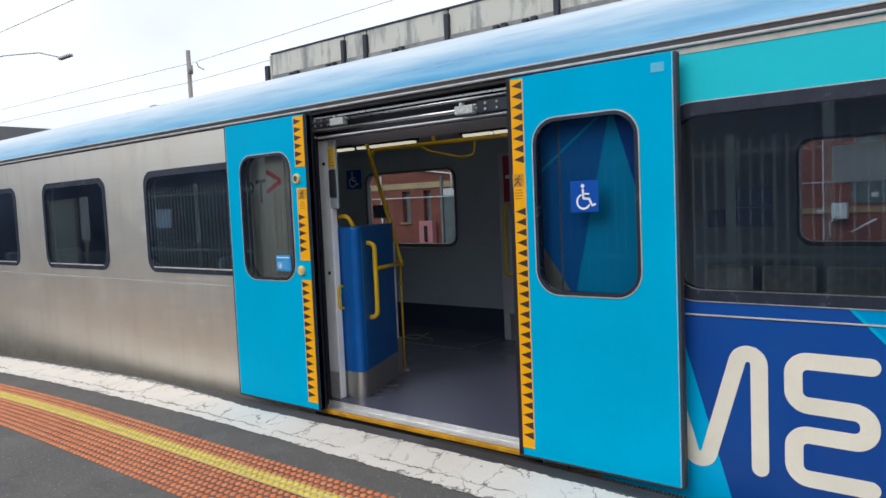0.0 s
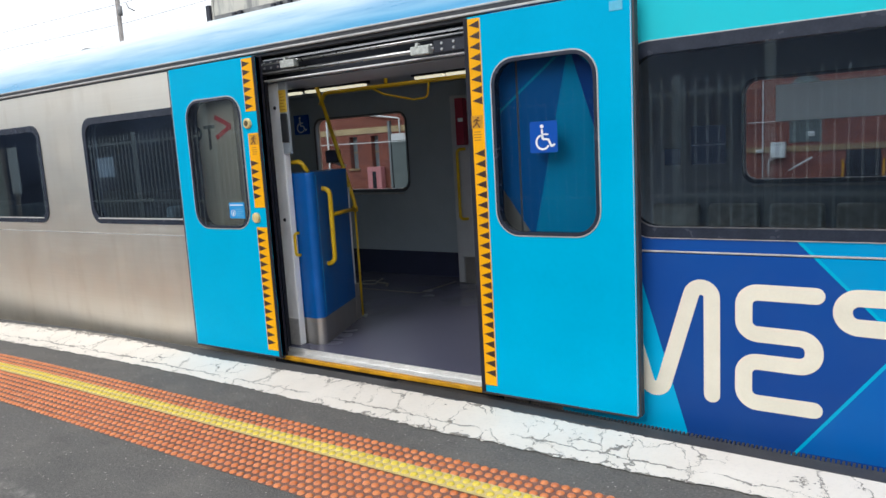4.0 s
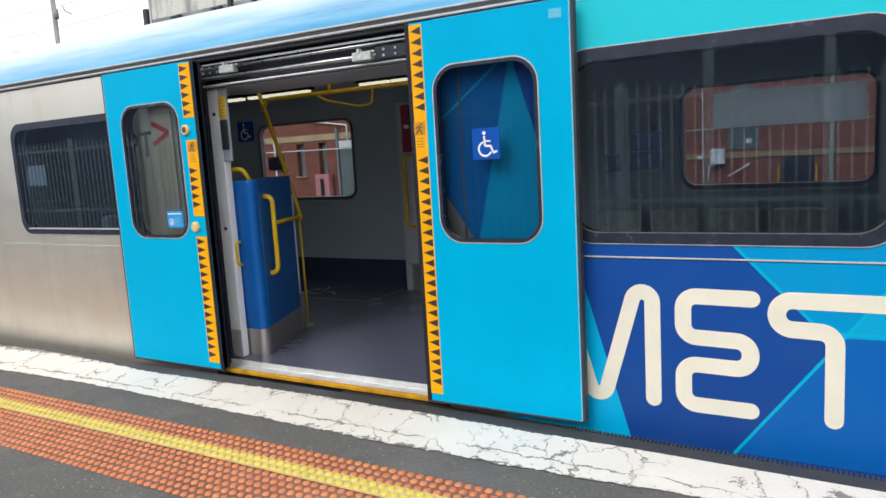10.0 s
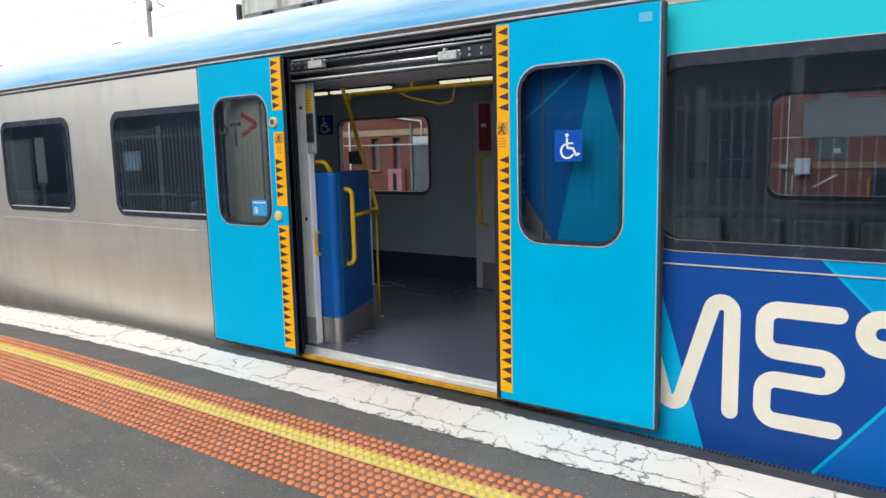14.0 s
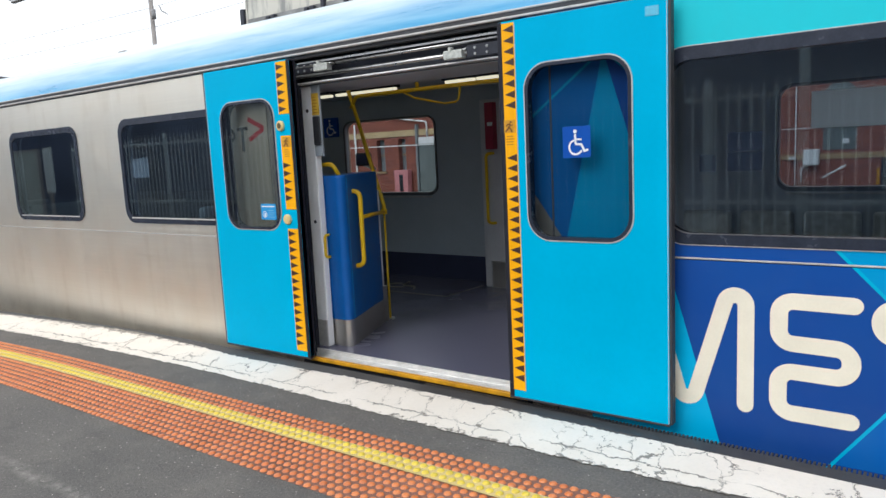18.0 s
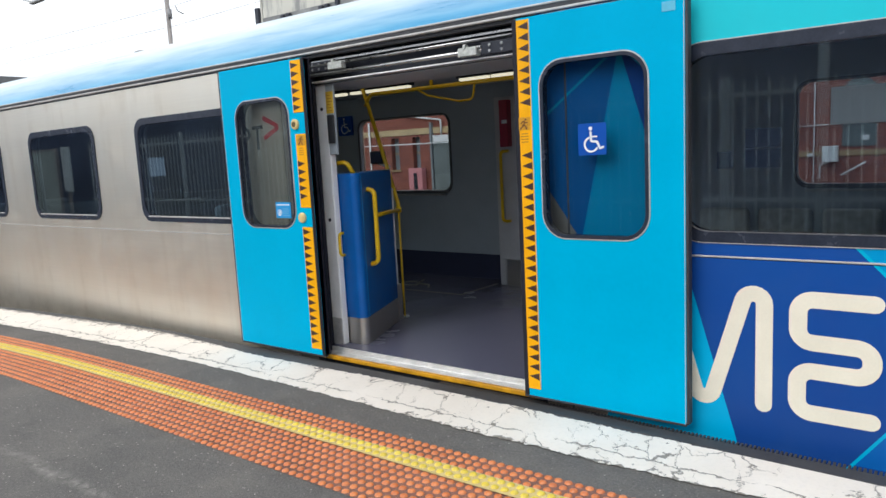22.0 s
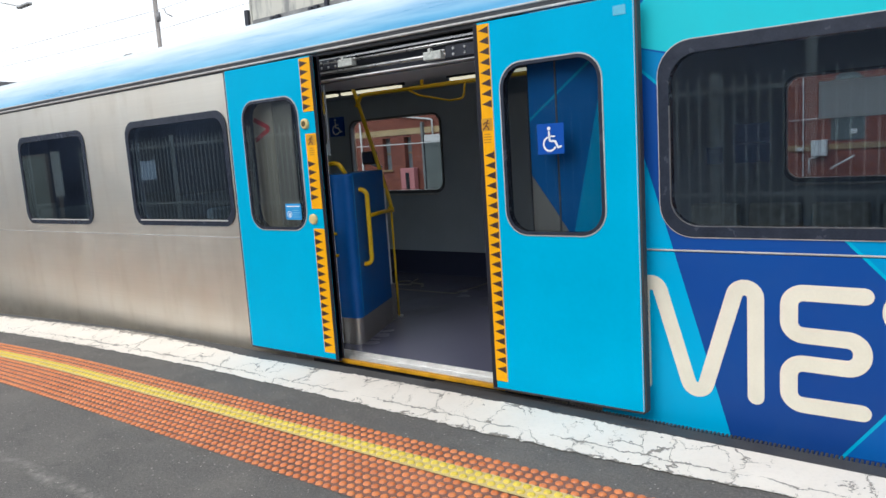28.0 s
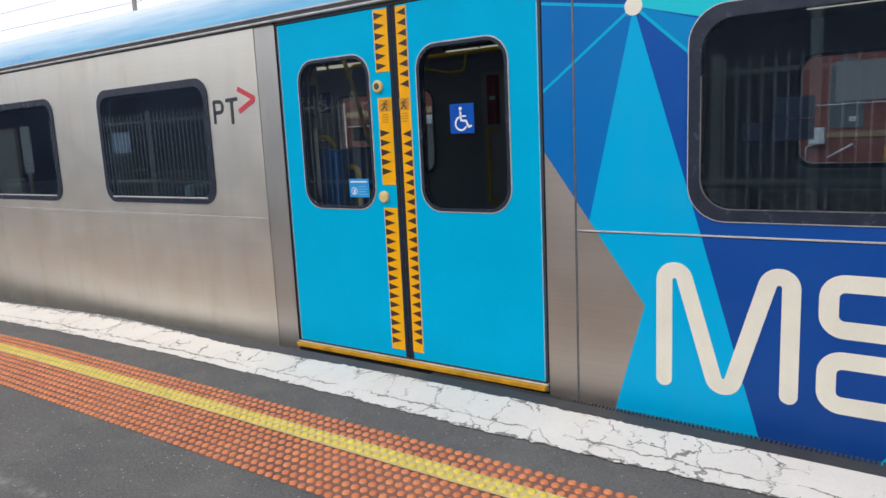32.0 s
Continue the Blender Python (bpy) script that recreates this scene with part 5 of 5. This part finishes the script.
hm = bpy.data.meshes.new("hedge")
hm.from_pydata(verts, [], faces)
hm.materials.append(HEDGE_DARK)
tagged(new("hedge", hm), "dark dense bushes beyond the carriage", "hedge", kind="stuff")
for x in (1.47, 2.75, -4.2, -8.6):
    tall = thing("awning_post", "pale painted steel awning post behind the fence", "post", "awning posts")
    part("shaft", box(x - 0.055, x + 0.055, -5.75, -5.64, -0.02, 4.2, 0.012), FENCE_PAINT, tall)
    part("base_plate", box(x - 0.11, x + 0.11, -5.8, -5.59, -0.02, 0.02, 0.004), GALV, tall)
shelter = thing("shelter_screen", "pale grey glazed shelter screen at the back of the platform", "shelter")
part("panel", box(-17.36, -15.92, -5.11, -5.08, 0.12, 1.98, 0.004), SHELTER_PALE, shelter, "pale grey green panel")
for x in (-17.42, -15.92):
    part("upright", box(x, x + 0.06, -5.14, -5.06, 0.0, 2.04, 0.006), GALV, shelter)
for z in (0.06, 1.98):
    part("cross_rail", box(-17.36, -15.92, -5.13, -5.07, z, z + 0.06, 0.006), GALV, shelter)
board = thing("platform_board", "tall pale board standing on a narrow steel foot", "board")
part("face", box(-15.62, -15.2, -5.12, -5.08, 0.95, 2.06, 0.008), FENCE_PAINT, board)
part("foot", box(-15.48, -15.34, -5.12, -5.08, 0.0, 0.949, 0.006), GALV, board)
# Added backdrop, never in view: sets how dark the panes' reflections are.
part("reflection_backdrop", box(-30, 20, -8.7, -8.5, -0.1, 3.3), REFLECTION_WALL)
tagged(bpy.data.objects["reflection_backdrop"], "unseen blue grey wall added to tone the window reflections", "wall", kind="structure")
# Added out of view to darken what the left steel side reflects.
part("reflection_backdrop_end", box(-23.2, -23, -8.5, -1.4, -0.1, 4.4), REFLECTION_WALL)
tagged(bpy.data.objects["reflection_backdrop_end"], "unseen blue grey wall added to darken reflections in the steel", "wall", kind="structure")

# ---- beyond the train ----
BY = 8.0
brick_house = thing("brick_station_building", "red brick station building with cream band and tall sash windows", "building")
HOLES = [(-7.115, -6.9), (-6.525, -6.33), ]
part("wall", plate(rect(-8.9, 16, -1.15, 3.4), [rect(a, b, 1.13, 1.79) for a, b in HOLES], BY, BY + 0.3), BRICK, brick_house)
for a, b in HOLES:
    win = part("window", box(a, b, BY + 0.12, BY + 0.14, 1.13, 1.79), PANE_GREY, brick_house)
    part("glazing_bar", box(a, b, BY + 0.1, BY + 0.12, 1.45, 1.48), DULL_BAND, win)
    part("window_sill", box(a - 0.04, b + 0.04, BY - 0.04, BY + 0.1, 1.09, 1.13), DULL_BAND, win)
part("cream_band", box(-8.9, 0, BY - 0.02, BY, 1.84, 1.96), CREAM_RENDER, brick_house)
part("ochre_band", box(0, 16, BY - 0.02, BY, 1.12, 1.2), DULL_BAND, brick_house)
part("cream_band", box(-8.9, 16, BY - 0.05, BY, 2.55, 2.7), CREAM_RENDER, brick_house)
part("roof", box(-9.2, 16.3, BY - 0.4, BY + 6, 3.4, 3.5), DARK_ROOF, brick_house)
part("wall_pipe", tube([(-6.64, BY - 0.06, 2.23), (-5.72, BY - 0.06, 2.1), (-5.72, BY - 0.06, 1.8)], 0.018, 0.05), SIGN_WHITE, brick_house, smooth=True)
part("wall_pipe", tube([(-7.69, BY - 0.04, -1), (-7.69, BY - 0.04, 2.15)], 0.02), SIGN_WHITE, brick_house, smooth=True)
part("corner_post", box(-6.01, -5.965, BY - 0.08, BY, -1.1, 2.06), PANE_GREY, brick_house)
part("glazed_screen", box(-5.94, -4.6, BY - 0.06, BY, -1.1, 1.66), SCREEN_GREY, brick_house)
part("pale_fascia", box(-5.94, -4.6, BY - 0.07, BY, 1.665, 1.8), POST_GREY, brick_house)
part("meter_box", box(1.12, 1.315, BY - 0.15, BY, 1.04, 1.265, 0.01), POST_GREY, brick_house)
part("wall_pipe", tube([(1.36, BY - 0.1, 0.85), (1.66, BY - 0.1, 1.03)], 0.014), SIGN_WHITE, brick_house, smooth=True)
part("wall_pipe", tube([(1.08, BY - 0.05, 0.8), (1.08, BY - 0.05, 1.0), (1.2, BY - 0.05, 1.04)], 0.01, 0.03), SIGN_WHITE, brick_house, smooth=True)
part("wall_pipe", tube([(1.0, BY - 0.05, -1), (1.0, BY - 0.05, 2.3)], 0.008), POST_GREY, brick_house, smooth=True)
part("wall_pipe", tube([(0.5, BY - 0.04, 1.56), (3.4, BY - 0.04, 1.6)], 0.007), SIGN_WHITE, brick_house, smooth=True)
part("downpipe", tube([(2.72, BY - 0.04, -1), (2.72, BY - 0.04, 2.3)], 0.03), DULL_GREEN, brick_house, smooth=True)
arch = [(1.35, 1.25), (1.77, 1.25)] + [(1.56 + 0.21 * math.cos(a), 2.0 + 0.2 * math.sin(a)) for a in [math.pi * k / 12 for k in range(13)]]
part("arched_window", plate(arch, [], BY - 0.012, BY), SCREEN_GREY, brick_house, "dark arched window")
part("switch_plate", box(1.6, 1.68, BY - 0.03, BY - 0.01, 1.33, 1.4, 0.004), POST_GREY, brick_house)
part("wall_lamp", box(0.92, 1.0, BY - 0.1, BY, 1.12, 1.17, 0.01), POST_GREY, brick_house)
part("dark_door", box(2.08, 2.5, BY - 0.03, BY, -1.1, 1.11), DARK_METAL, brick_house)
for x in (2.03, 2.52):
    part("door_side", box(x, x + 0.03, BY - 0.04, BY, -1.1, 0.98), SILL_AMBER, brick_house)
handline = thing("yard_fence_rail", "white tubular rail beyond the train", "rail")
part("tube", tube([(-8.5, 7.85, 1.66), (-5.0, 7.85, 1.64)], 0.011), SIGN_WHITE, handline, smooth=True)
part("post", tube([(-5.0, 7.85, -1.1), (-5.0, 7.85, 1.64)], 0.02), SIGN_WHITE, handline, smooth=True)
cab = thing("equipment_cabinet", "faded pink metal cabinet standing against the brick wall", "cabinet")
part("body", box(-6.55, -6.19, BY - 0.16, BY - 0.02, -1.15, 1.155, 0.01), PINK_BOX, cab)
part("door", box(-6.41, -6.32, BY - 0.17, BY - 0.16, 0.72, 1.06), DARK_METAL, cab)


# ---- sky furniture ----
mast = thing("overhead_line_mast", "grey timber pole with insulator arm and overhead cables", "pole")
part("pole", tube([(-15.14, 8.2, -1.1), (-15.14, 8.2, 6.14)], 0.062, 0, 12), POLE_WOOD, mast, smooth=True)
part("arm", tube([(-14.75, 8.2, 5.75), (-14.68, 8.2, 5.62), (-14.42, 8.2, 5.5)], 0.016), WIRE, mast, smooth=True)
part("insulator", tube([(-14.98, 8.15, 5.45), (-14.98, 8.15, 5.7)], 0.06), WIRE, mast, smooth=True)



def cable(points, r=0.006):
    part("cable", tube(points, r, 0, 6), WIRE, mast, smooth=True)


cable([(-60, 8.2, 6.6), (-15.0, 8.2, 5.77), (30, 8.2, 6.6)])
cable([(-60, 8.2, 6.1), (-15.0, 8.2, 5.25), (30, 8.2, 6.0)])
cable([(-60, 8.2, 9.8), (-27.6, 8.2, 8.97), (-21.5, 8.2, 8.93), (10, 8.2, 9.05)], 0.012)

street_lamp = thing("street_lamp", "grey street lamp on a curved arm beyond the train", "street lamp")
part("pole", tube([(-36.5, 10, -1.1), (-36.5, 10, 8.4), (-33, 10, 9.1), (-29, 10, 8.6), (-27.0, 10, 8.08)], 0.028, [0.8, 3, 2]), GALV, street_lamp, smooth=True)
part("head", box(-27.1, -26.1, 9.9, 10.1, 7.98, 8.1, 0.05, 3), GALV, street_lamp)
shed = thing("distant_shed", "low dark roofed shed far beyond the carriage", "building")
part("wall", box(-70, -35.9, 14, 24, -1.1, 5.9), DARK_ROOF, shed)
part("gable_roof", plate([(-35.2, 5.8), (-35.2, 6.15), (-48, 7.75), (-60, 6.2), (-60, 5.8)], [], 13.6, 24), DARK_ROOF, shed)


def motions():
    """The two leaves run together and then draw in flush with the side."""
    OUT, IN = -0.1, 0.006
    left_rows = [(0, -0.797, OUT), (26.9, -0.797, OUT), (27.2, -0.787, OUT), (27.5, -0.742, OUT), (28, -0.608, OUT), (28.5, -0.455, OUT), (29, -0.303, OUT), (29.5, -0.157, OUT),
                 (30, -0.024, OUT), (30.25, -0.002, -0.095), (30.5, 0, -0.07), (30.7, 0, -0.04), (31.0, 0, IN), (31.2, 0, IN), (32, 0, IN)]
    right_rows = [(0, 0.874, OUT), (27.1, 0.874, OUT), (27.3, 0.862, OUT), (27.5, 0.822, OUT), (28, 0.687, OUT), (28.5, 0.53, OUT), (29, 0.373, OUT), (29.5, 0.222, OUT),
                  (30, 0.087, OUT), (30.25, 0.028, -0.09), (30.5, 0.001, -0.058), (30.7, 0, -0.034), (31.0, 0, IN), (31.2, 0, IN), (32, 0, IN)]
    walk(left_leaf, [(t, pose(x, y, 0)) for t, x, y in left_rows])
    walk(right_leaf, [(t, pose(x, y, 0)) for t, x, y in right_rows])


motions()
